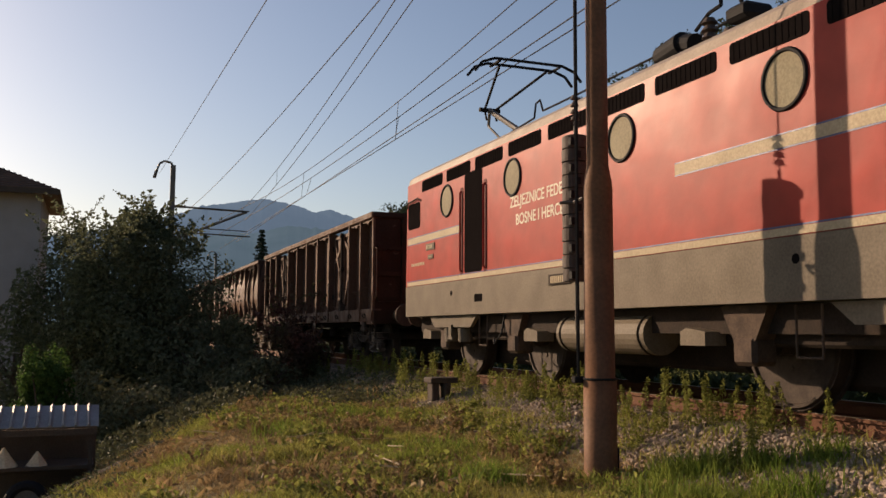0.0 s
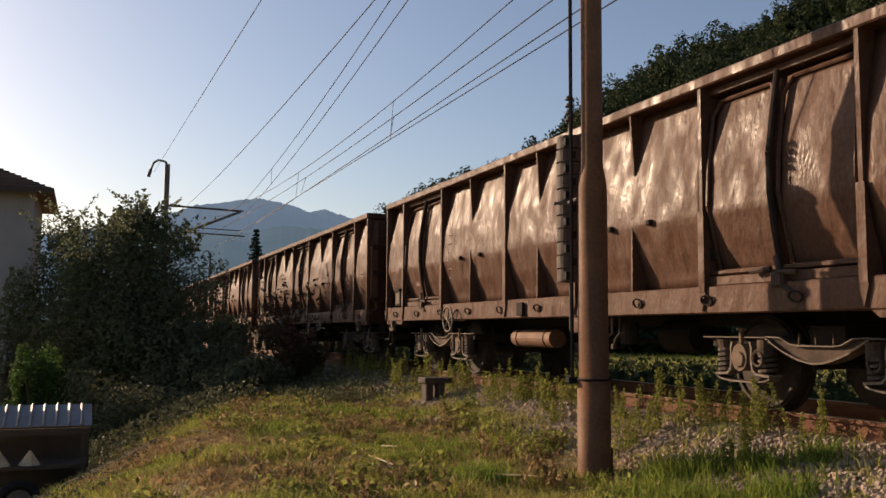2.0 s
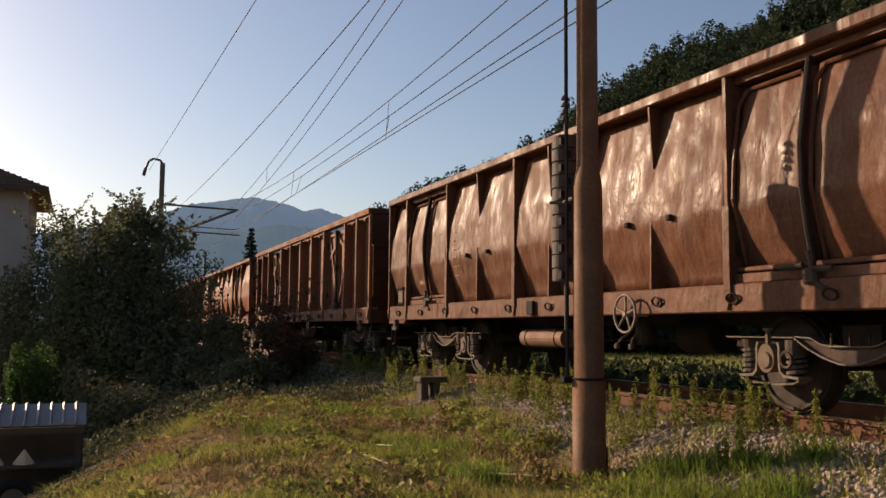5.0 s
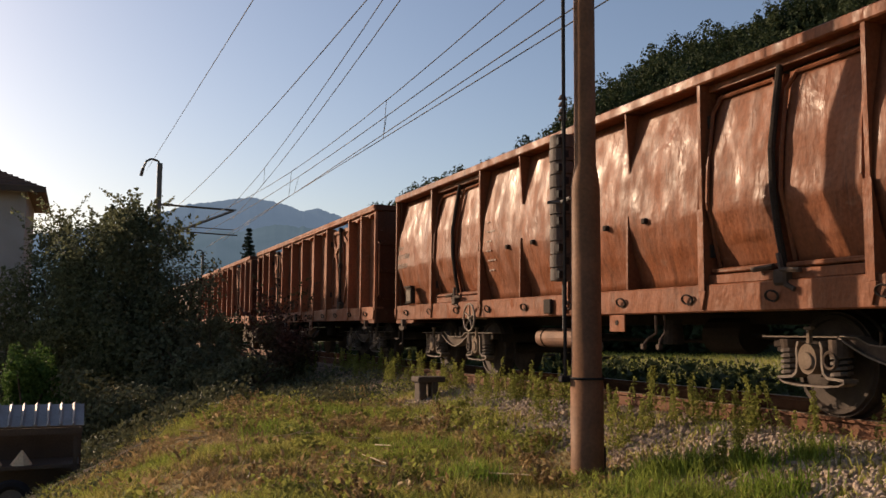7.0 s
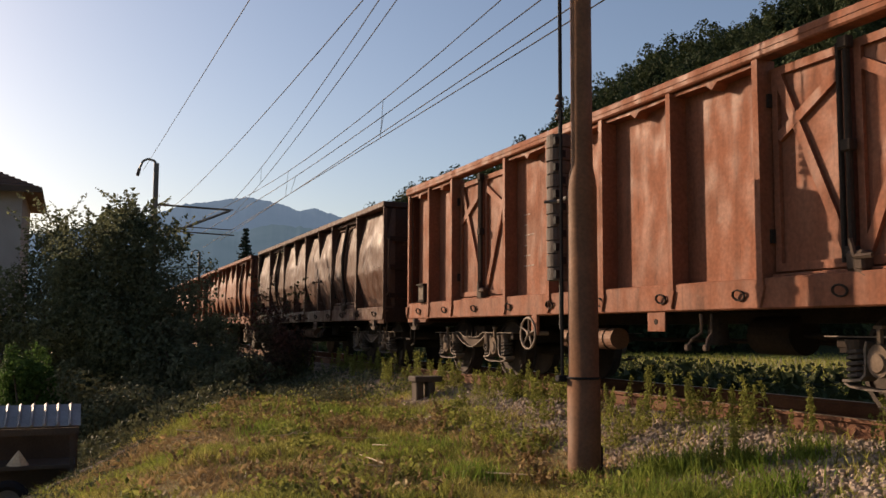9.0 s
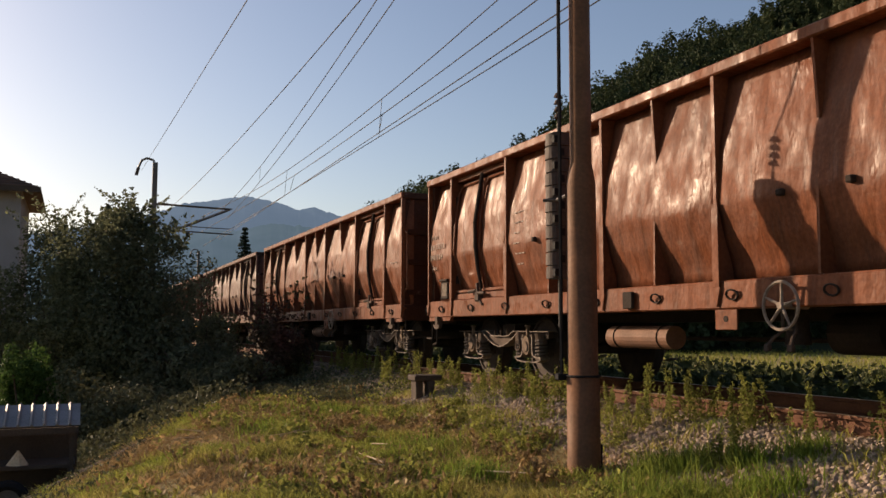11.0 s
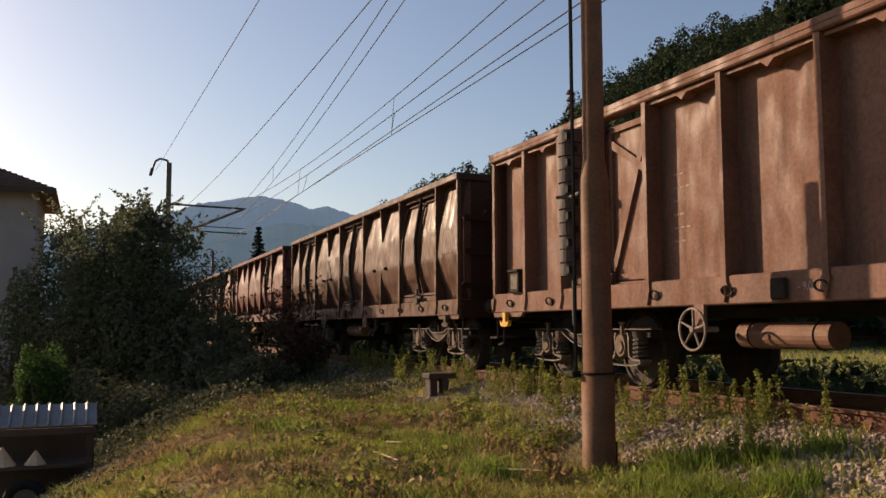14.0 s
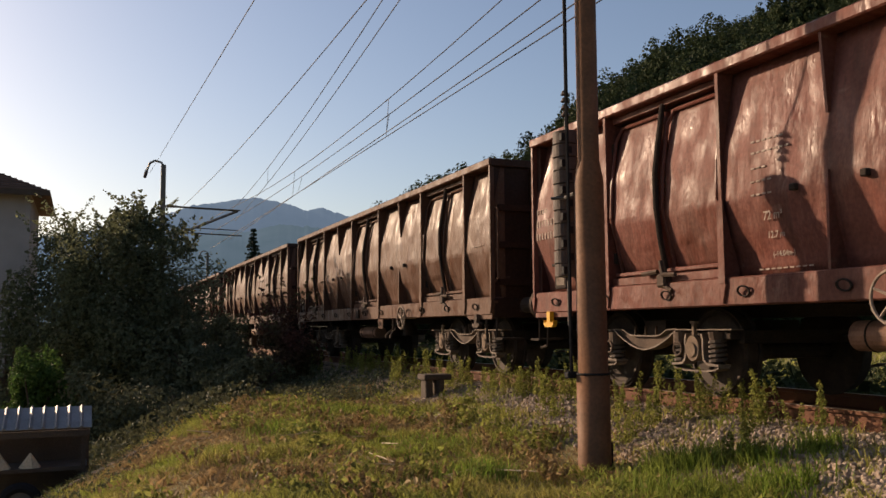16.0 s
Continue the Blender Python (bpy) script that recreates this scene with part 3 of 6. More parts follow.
def build_ends(parent, top, plain):
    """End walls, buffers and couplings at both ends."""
    for e in (-1, 1):
        y = e * HALF
        bm = bmesh.new()
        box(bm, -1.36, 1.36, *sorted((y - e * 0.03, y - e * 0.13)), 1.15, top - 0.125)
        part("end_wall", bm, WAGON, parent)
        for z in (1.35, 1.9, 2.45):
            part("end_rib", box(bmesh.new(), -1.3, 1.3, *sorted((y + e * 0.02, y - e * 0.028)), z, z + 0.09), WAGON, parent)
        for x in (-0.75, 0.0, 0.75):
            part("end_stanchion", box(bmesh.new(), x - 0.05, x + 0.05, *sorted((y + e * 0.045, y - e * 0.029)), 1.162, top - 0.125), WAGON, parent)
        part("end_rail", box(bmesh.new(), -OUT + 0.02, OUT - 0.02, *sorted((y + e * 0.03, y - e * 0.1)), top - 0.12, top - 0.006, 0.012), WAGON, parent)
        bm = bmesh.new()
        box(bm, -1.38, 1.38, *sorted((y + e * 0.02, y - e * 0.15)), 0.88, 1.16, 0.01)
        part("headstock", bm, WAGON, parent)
        for s in (-1, 1):
            bm = bmesh.new()
            rod(bm, (s * 0.875, y, 1.06), (s * 0.875, y + e * 0.36, 1.06), 0.12, 14, 0.1)
            rod(bm, (s * 0.875, y + e * 0.36, 1.06), (s * 0.875, y + e * 0.39, 1.06), 0.075, 14)
            rod(bm, (s * 0.875, y + e * 0.56, 1.06), (s * 0.875, y + e * 0.6, 1.06), 0.24, 20, 0.23)
            rod(bm, (s * 0.875, y + e * 0.36, 1.06), (s * 0.875, y + e * 0.57, 1.06), 0.08, 14)
            part("buffer", bm, BOGIE, parent)
            bm = bmesh.new()
            yy = y + e * 0.05
            tube(bm, [(s * 1.36, yy - e * 0.05, 2.5), (s * 1.36, yy + e * 0.06, 2.46), (s * 1.36, yy + e * 0.06, 1.45), (s * 1.36, yy - e * 0.05, 1.4)], 0.014)
            part("grab_rail", bm, WAGON, parent)
            bm = bmesh.new()
            box(bm, *sorted((s * 1.0, s * 1.36)), *sorted((y + e * 0.0, y + e * 0.22)), 0.56, 0.59)
            tube(bm, [(s * 1.34, y, 0.95), (s * 1.34, y, 0.57)], 0.016)
            part("foot_step", bm, UNDER, parent)
        bm = bmesh.new()
        rod(bm, (0, y, 1.04), (0, y + e * 0.45, 1.0), 0.05)
        ring(bm, (0, y + e * 0.52, 0.93), (1, 0, 0), 0.12, 0.03, 12)
        part("coupling", bm, UNDER, parent)
        part("brake_hose", coil(bmesh.new(), [Vector((0.3, y, 0.95)), Vector((0.3, y + e * 0.15, 0.68)), Vector((0.3, y + e * 0.36, 0.55)), Vector((0.3, y + e * 0.62, 0.6))], 0.025), UNDER, parent)


def build_underframe(parent):
    bm = bmesh.new()
    box(bm, -1.3, 1.3, -HALF + 0.1, HALF - 0.1, 1.1, 1.18)
    box(bm, -0.35, 0.35, -HALF + 0.1, HALF - 0.1, 0.82, 1.1)
    for y in (-3.4, -1.6, 0.2, 1.9, 3.4):
        box(bm, -1.2, 1.2, y - 0.06, y + 0.06, 0.92, 1.1)
    part("underframe", bm, UNDER, parent)
    tank = part("air_tank", rod(bmesh.new(), (-1.0, 0.25, 0.645), (-1.0, 1.42, 0.645), 0.125, 20), TANK, parent, "rusty brown air tank")
    for y in (0.42, 1.25):
        part("tank_strap", ring(bmesh.new(), (-1.0, y, 0.645), (0, 1, 0), 0.127, 0.009, 20, 5), UNDER, tank)
    bm = bmesh.new()
    rod(bm, (-0.3, -1.9, 0.7), (-0.3, -1.3, 0.7), 0.2, 16)
    tube(bm, [(-0.3, -3.2, 0.62), (-0.3, -1.9, 0.7)], 0.03)
    tube(bm, [(0.3, -3.3, 0.62), (0.3, 3.3, 0.62)], 0.03)
    part("brake_gear", bm, UNDER, parent)


def build_fittings(parent, low, wheel_y, wheel_z):
    """Lashing rings, hand wheel, plates, levers and hooks along the near side."""
    for i in range(11):
        y = -HALF + 0.55 + i * 1.155
        bm = bmesh.new()
        ring(bm, (-OUT - 0.005, y, low + 0.125), (1, 0.15, 0.3), 0.066, 0.012, 12, 5, 0.72)
        part("lashing_ring", bm, UNDER, parent)
    wheel = bmesh.new()
    ring(wheel, (-OUT - 0.075, 0, wheel_z), (1, 0, 0), 0.20, 0.014, 28, 6)
    for k in range(5):
        a = k * 2 * math.pi / 5 + 0.4
        rod(wheel, (-OUT - 0.06, 0, wheel_z), (-OUT - 0.075, 0.195 * math.cos(a), wheel_z + 0.195 * math.sin(a)), 0.016, 6, 0.01)
    rod(wheel, (-OUT - 0.09, 0, wheel_z), (-OUT + 0.2, 0, wheel_z), 0.03, 10)
    wheel = part("hand_wheel", wheel, HANDWHEEL, parent, "round brake hand wheel")
    wheel.location.y = wheel_y
    if wheel_z < 0.9:
        bracket = part("wheel_bracket", box(bmesh.new(), -OUT + 0.02, -OUT + 0.06, -0.05, 0.1, wheel_z - 0.02, low + 0.02, 0.004), WAGON, parent)
        bracket.location.y = wheel_y
    plate = part("placard", box(bmesh.new(), -OUT + 0.02, -OUT + 0.035, -1.22, -0.92, 0.73, low - 0.006, 0.004), WAGON, parent)
    part("placard_hanger", box(bmesh.new(), -OUT + 0.036, -OUT + 0.06, -1.20, -1.16, 0.78, low + 0.03, 0.004), UNDER, plate)
    part("plate_stud", rod(bmesh.new(), (-OUT + 0.015, -1.07, 0.83), (-OUT + 0.022, -1.07, 0.83), 0.03, 10), UNDER, plate)
    for y, lean in ((-1.75, 0.07), (-1.9, -0.05)):
        lever = part("change_lever", coil(bmesh.new(), [Vector((-OUT + 0.05, y, 0.9)), Vector((-OUT + 0.05, y, 0.72)), Vector((-OUT - 0.02, y + lean * 0.6, 0.66)), Vector((-OUT - 0.05, y + lean, 0.60))], 0.016, 6), BOGIE, parent)
        part("lever_grip", box(bmesh.new(), -OUT - 0.075, -OUT - 0.03, y + lean - 0.03, y + lean + 0.03, 0.55, 0.61, 0.008), BOGIE, lever)
    part("brake_switch_box", box(bmesh.new(), -OUT - 0.03, -OUT + 0.01, 0.35, 0.53, low + 0.03, low + 0.21, 0.01), UNDER, parent, "dark box on the sill")
    part("distributor_valve", rod(bmesh.new(), (-1.0, -1.5, 0.60), (-1.0, -1.5, 0.86), 0.11, 14, 0.09), UNDER, parent)
    for e in (-1, 1):
        hook = bmesh.new()
        prism(hook, [(-0.045, 0.93), (0.045, 0.93), (0.04, 0.83), (0.05, 0.80), (0.10, 0.79), (0.125, 0.82), (0.125, 0.77), (0.08, 0.735), (-0.08, 0.735), (-0.125, 0.77), (-0.125, 0.82), (-0.10, 0.79), (-0.05, 0.80), (-0.04, 0.83)], "x", -OUT - 0.035, -OUT + 0.02)
        h = part("tow_hook", hook, BOGIE, parent)
        h.location.y = e * (HALF - 0.48)
        bm = bmesh.new()
        y0, y1 = e * (HALF - 0.02), e * (HALF - 0.95)
        prism(bm, [(y0, low - 0.002), (y1, low - 0.002), (y1 + e * 0.07, low - 0.06), (y0, low - 0.06)], "x", -OUT + 0.025, -OUT + 0.075)
        part("sill_end_plate", bm, WAGON, parent)
        part("shunter_rail", tube(bmesh.new(), [(-OUT + 0.06, e * (HALF - 0.30), 0.86), (-OUT + 0.06, e * (HALF - 0.27), 0.50), (-OUT + 0.1, e * (HALF - 0.02), 0.47)], 0.017), UNDER, parent)
    holder = part("card_holder", box(bmesh.new(), -OUT - 0.02, -OUT + 0.06, HALF - 0.92, HALF - 0.64, 1.21, 1.49, 0.01), UNDER, parent, "dark steel card holder")
    part("card", box(bmesh.new(), -OUT - 0.024, -OUT - 0.0205, HALF - 0.89, HALF - 0.69, 1.25, 1.45), CARD, holder, "faded paper card")
    for z0, z1 in ((1.485, 1.52), (1.203, 1.212)):
        part("holder_lip", box(bmesh.new(), -OUT - 0.045, -OUT + 0.05, HALF - 0.94, HALF - 0.62, z0, z1, 0.004), UNDER, holder)


def build_latch(parent, y, x, top, low):
    """The lock bar, its sockets and the handles between two door leaves."""
    bm = bmesh.new()
    rod(bm, (x - 0.035, y, low - 0.04), (x - 0.035, y, top), 0.026, 8)
    bar = part("lock_bar", bm, UNDER, parent)
    for z in (low + 0.02, (low + top) / 2, top - 0.04):
        part("bar_bracket", box(bmesh.new(), x - 0.08, x, y - 0.055, y + 0.055, z - 0.05, z + 0.05, 0.012), UNDER, bar)
    bm = bmesh.new()
    box(bm, x - 0.1, x + 0.02, y - 0.16, y + 0.02, low - 0.13, low + 0.03, 0.02)
    tube(bm, [(x - 0.08, y - 0.02, low + 0.12), (x - 0.1, y - 0.08, low - 0.02), (x - 0.09, y - 0.24, low - 0.02)], 0.022)
    tube(bm, [(x - 0.08, y - 0.05, low - 0.1), (x - 0.08, y - 0.17, low - 0.17)], 0.022)
    part("door_handle", bm, BOGIE, parent)


A_POSTS = [p * STEP for p in (0, 1.06, 2.06, 3.97, 5.22, 6.48, 7.76, 9.03, 10.92, 11.86, 12.8)]
A_DOORS = [(A_POSTS[2], A_POSTS[3]), (A_POSTS[7], A_POSTS[8])]


def build_flat_wagon(label):
    """Open wagon with flat plate sides, deep posts and cross-braced doors."""
    w = thing("open_wagon", label, "freight wagon", "wagons of the train")
    top, low = 3.26, 0.93
    at = [HALF - p for p in A_POSTS]
    for s in (-1, 1):
        def X(a, b):
            return sorted((s * a, s * b))
        part("top_rail", box(box(bmesh.new(), *X(1.27, OUT + 0.015), -HALF - 0.02, HALF + 0.02, top - 0.13, top, 0.015), *X(OUT + 0.012, OUT + 0.022), -HALF, HALF, top - 0.07, top - 0.06), PLATE, w)
        part("side_sill", box(bmesh.new(), *X(1.22, OUT - 0.02), -HALF, HALF, low, low + 0.27, 0.012), PLATE, w)
        for i, y in enumerate(at):
            bm = bmesh.new()
            y0, y1 = (y - 0.07, y) if i == 0 else (y, y + 0.07) if i == len(at) - 1 else (y - 0.035, y + 0.035)
            depth = OUT if 0 < i < len(at) - 1 else OUT - 0.02
            box(bm, *X(1.24 if 0 < i < len(at) - 1 else 1.362, depth), y0, y1, low + 0.18, top - 0.131)
            prism(bm, [(y0 - 0.02, low + 0.2), (y1 + 0.02, low + 0.2), ((y0 + y1) / 2, low + 0.02)], "x", *X(OUT - 0.1, OUT + 0.004))
            part("post", bm, PLATE, w)
        for a, b in zip(at, at[1:]):
            y0, y1 = b + 0.036, a - 0.036
            door = any(abs(HALF - d[0] - a) < 0.01 for d in A_DOORS)
            if not door:
                bm = bmesh.new()
                box(bm, *X(1.19, 1.245), y0, y1, low + 0.271, top - 0.132)
                m = (y0 + y1) / 2
                prism(bm, [(y0, top - 0.14), (y1, top - 0.14), (y1, top - 0.17), (m + 0.08, top - 0.18), (m, top - 0.24), (m - 0.08, top - 0.18), (y0, top - 0.17)], "x", *X(1.246, OUT - 0.04))
                part("side_panel", bm, PLATE, w)
                continue
            mid = (y0 + y1) / 2
            door_low = low + 0.31
            part("threshold", box(bmesh.new(), *X(1.19, 1.33), y0, y1, low + 0.271, door_low - 0.01, 0.008), PLATE, w)
            for leaf, (c0, c1) in enumerate(((y0 + 0.02, mid - 0.03), (mid + 0.03, y1 - 0.02))):
                bm = bmesh.new()
                box(bm, *X(1.19, 1.265), c0, c1, door_low, top - 0.2)
                d = part("door_leaf", bm, PLATE, w)
                bm = bmesh.new()
                zt, zb, e = top - 0.22, door_low + 0.01, 0.07
                box(bm, *X(1.266, 1.30), c0, c0 + e, zb, zt)
                box(bm, *X(1.266, 1.30), c1 - e, c1, zb, zt)
                box(bm, *X(1.266, 1.301), c0 + e, c1 - e, zb, zb + e)
                box(bm, *X(1.266, 1.301), c0 + e, c1 - e, zt - e, zt)
                outer, inner = (c0, c1) if leaf == 0 else (c1, c0)
                sg = 1 if inner > outer else -1
                outer, inner = outer + sg * e, inner - sg * e
                prism(bm, sorted_strip(outer, zt - e, inner, zb + 0.12, 0.045), "x", *X(1.266, 1.302))
                prism(bm, sorted_strip(outer, zt - 0.62, inner, zt - 0.2, 0.045), "x", *X(1.266, 1.304))
                part("door_brace", bm, PLATE, d)
            if s < 0:
                build_latch(w, mid, -1.31, top - 0.2, low + 0.4)
                part("lock_bar", rod(bmesh.new(), (-1.335, mid + 0.09, low + 0.35), (-1.335, mid + 0.09, top - 0.22), 0.022, 8), UNDER, w)
                for z in (1.5, 2.7):
                    part("hinge", box(bmesh.new(), -1.34, -1.25, y1 - 0.03, y1 + 0.0, z, z + 0.12), UNDER, w)
    build_ends(w, top, True)
    build_underframe(w)
    build_fittings(w, low, 1.55, 0.70)
    widen(w)
    build_bogie(w, -PIVOT)
    build_bogie(w, PIVOT)
    return w


def sorted_strip(ya, za, yb, zb, half):
    """A flat strip between two points, as an outline in y and z."""
    d = Vector((yb - ya, zb - za)).normalized()
    n = Vector((-d.y, d.x)) * half
    return [(ya + n.x, za + n.y), (yb + n.x, zb + n.y), (yb - n.x, zb - n.y), (ya - n.x, za - n.y)]


SHAPE = [(1.18, 1.25), (1.32, 1.26), (1.52, 1.325), (1.57, 1.34), (1.86, 1.402), (1.92, 1.404), (2.36, 1.382), (2.42, 1.376), (3.11, 1.25)]


def side_x(z):
    return float(np.interp(z, [p[0] for p in SHAPE], [p[1] for p in SHAPE]))


def bulged(bm, s, y0, y1, z0, z1, inset, dents, seed):
    """Sheet with the wagon's bulged section, knocked about by loading."""
    ny = max(3, int((y1 - y0) / 0.075))
    zs = sorted({round(float(z), 4) for z in np.linspace(z0, z1, 20)} | {1.52, 1.57, 1.86, 1.92, 2.36, 2.42})
    nz = len(zs) - 1
    grid = []
    for i in range(ny + 1):
        y = y0 + (y1 - y0) * i / ny
        row = []
        for j in range(nz + 1):
            z = zs[j]
            edge = min(1, 4 * min(i, ny - i) / ny, 4 * min(j, nz - j) / nz)
            x = side_x(z) - inset + dents * edge * (0.022 * noise.noise((y * 1.1, z * 1.3, seed)) + 0.018 * noise.noise((y * 3.6, z * 3.1, seed + 9)) + 0.008 * noise.noise((y * 8, z * 6, seed + 4)))
            row.append(bm.verts.new((s * x, y, z)))
        grid.append(row)
    for i in range(ny):
        for j in range(nz):
            f = (grid[i][j], grid[i + 1][j], grid[i + 1][j + 1], grid[i][j + 1])
            bm.faces.new(f if s > 0 else f[::-1])
    back = s * 1.19
    rim = [(grid[i][0], grid[i + 1][0]) for i in range(ny)] + [(grid[i + 1][nz], grid[i][nz]) for i in range(ny)] + \
          [(grid[0][j + 1], grid[0][j]) for j in range(nz)] + [(grid[ny][j], grid[ny][j + 1]) for j in range(nz)]
    for a, b in rim:
        c, d = bm.verts.new((back, b.co.y, b.co.z)), bm.verts.new((back, a.co.y, a.co.z))
        bm.faces.new((b, a, d, c) if s > 0 else (a, b, c, d))
    return bm


def build_bulged_wagon(label, doors, posts, gussets, seed):
    """Open wagon whose plate sides bulge between posts with triangular gussets."""
    w = thing("open_wagon", label, "freight wagon", "wagons of the train")
    top, low = 3.22, 0.92
    marks = [p * STEP for p in posts]
    doors = [(a * STEP, b * STEP) for a, b in doors]
    gussets = [p * STEP for p in gussets]
    for s in (-1, 1):
        def X(a, b):
            return sorted((s * a, s * b))
        part("top_rail", box(bmesh.new(), *X(1.20, OUT + 0.012), -HALF - 0.02, HALF + 0.02, top - 0.11, top, 0.014), WAGON, w)
        part("side_sill", box(bmesh.new(), *X(1.22, OUT - 0.02), -HALF, HALF, low, low + 0.26, 0.012), WAGON, w)
        part("inner_wall", box(bmesh.new(), *X(1.15, 1.185), -HALF + 0.1, HALF - 0.1, 1.19, top - 0.112), UNDER, w)
        for p in marks:
            y = HALF - p
            y0, y1 = (y - 0.04, y) if p == 0 else (y, y + 0.04) if p == marks[-1] else (y - 0.022, y + 0.022)
            bm = bmesh.new()
            box(bm, *X(1.19 if 0 < p < marks[-1] else 1.362, OUT - 0.004), y0, y1, low + 0.1, top - 0.111)
            prism(bm, [(y0 - 0.03, low + 0.2), (y1 + 0.03, low + 0.2), ((y0 + y1) / 2, low + 0.02)], "x", *X(OUT - 0.1, OUT + 0.003))
            part("post", bm, WAGON, w)
            if 0 < p < marks[-1]:
                part("doubling_plate", box(bmesh.new(), *X(OUT - 0.003, OUT + 0.006), y - 0.045, y + 0.045, low + 0.2, 1.9, 0.002), WAGON, w)
        for p in gussets:
            y = HALF - p
            for tip, end in ((2.45, 3.108), (1.98, 1.182)):
                part("gusset", prism(bmesh.new(), [(s * (side_x(tip) - 0.02), tip), (s * (side_x(tip) + 0.01), tip), (s * (OUT - 0.01), end), (s * 1.22, end)], "y", y - 0.014, y + 0.014), WAGON, w)
        for a, b in zip(marks, marks[1:]):
            y1, y0 = HALF - a - 0.023, HALF - b + 0.023
            door = [d for d in doors if abs(d[0] - a) < 0.01]
            if not door:
                part("side_panel", bulged(bmesh.new(), s, y0, y1, 1.182, 3.108, 0.0, 1.0, seed + a), WAGON, w, smooth=True)
                continue
            mid = (y0 + y1) / 2
            part("door_head", box(bmesh.new(), *X(1.2, OUT - 0.1), y0, y1, 3.04, 3.107, 0.006), WAGON, w)
            part("threshold", box(bmesh.new(), *X(1.2, OUT - 0.06), y0, y1, 1.184, 1.27, 0.006), WAGON, w)
            for k, (c0, c1) in enumerate(((y0 + 0.03, mid - 0.035), (mid + 0.035, y1 - 0.03))):
                d = part("door_leaf", bulged(bmesh.new(), s, c0, c1, 1.30, 3.0, 0.02, 0.7, seed + a + k * 3.3), WAGON, w, smooth=True)
                bm = bmesh.new()
                xs = side_x(2.9) - 0.01
                tube(bm, [(s * side_x(1.35), c0 + 0.02, 1.35), (s * side_x(1.95), c0 + 0.02, 1.95), (s * side_x(2.3), c0 + 0.02, 2.3), (s * side_x(2.75), c0 + 0.02, 2.83),
                          (s * xs, c0 + 0.1, 2.97), (s * xs, c1 - 0.1, 2.97), (s * side_x(2.75), c1 - 0.02, 2.83), (s * side_x(2.3), c1 - 0.02, 2.3), (s * side_x(1.95), c1 - 0.02, 1.95), (s * side_x(1.35), c1 - 0.02, 1.35)], 0.02, 6)
                part("door_rim", bm, WAGON, d)
                part("door_bottom_rail", box(bmesh.new(), *X(1.27, 1.36), c0, c1, 1.285, 1.33, 0.01), WAGON, d)
            if s < 0:
                bm = bmesh.new()
                tube(bm, [(-1.32, mid, 1.2), (-1.40, mid, 1.62), (-1.44, mid, 1.95), (-1.445, mid, 2.3), (-1.40, mid, 2.62), (-1.33, mid, 3.05)], 0.03, 8)
                part("lock_bar", bm, UNDER, w)
                bm = bmesh.new()
                box(bm, -1.45, -1.3, mid - 0.12, mid + 0.03, 1.13, 1.27, 0.02)
                tube(bm, [(-1.42, mid - 0.02, 1.4), (-1.44, mid - 0.08, 1.26), (-1.43, mid - 0.28, 1.25)], 0.024)
                tube(bm, [(-1.42, mid - 0.05, 1.16), (-1.42, mid - 0.2, 1.09)], 0.022)
                tube(bm, [(-1.41, mid + 0.05, 1.3), (-1.42, mid + 0.3, 1.28)], 0.024)
                part("door_handle", bm, BOGIE, w)
                for yy in (y0 + 0.02, y1 - 0.02):
                    for z in (1.5, 2.75):
                        part("hinge", box(bmesh.new(), -side_x(z) - 0.03, -side_x(z) + 0.02, yy - 0.02, yy + 0.02, z - 0.06, z + 0.06), UNDER, w)
        if s < 0:
            for p in (gussets[0] - 0.35, gussets[0] + 0.4, gussets[-1] - 0.4, gussets[-1] + 0.35):
                y = HALF - p
                part("rope_hook", box(bmesh.new(), -side_x(1.9) - 0.05, -side_x(1.9) + 0.03, y - 0.035, y + 0.035, 1.86, 1.92, 0.01), UNDER, w)
    build_ends(w, top, False)
    build_underframe(w)
    build_fittings(w, low, -2.6, 0.93)
    widen(w)
    build_bogie(w, -PIVOT)
    build_bogie(w, PIVOT)
    return w


LONG = 0.985
LOCO = 14.5           # length of the locomotive's body


def rounded(bm, x0, x1, y0, y1, z0, z1, r, n=4):
    """A plate in the y-z plane with rounded corners."""
    pts = []
    for cy, cz, a0 in ((y1 - r, z1 - r, 0), (y0 + r, z1 - r, 90), (y0 + r, z0 + r, 180), (y1 - r, z0 + r, 270)):
        for k in range(n + 1):
            a = radians(a0 + 90 * k / n)
            pts.append((cy + r * math.cos(a), cz + r * math.sin(a)))
    return prism(bm, pts, "x", x0, x1)


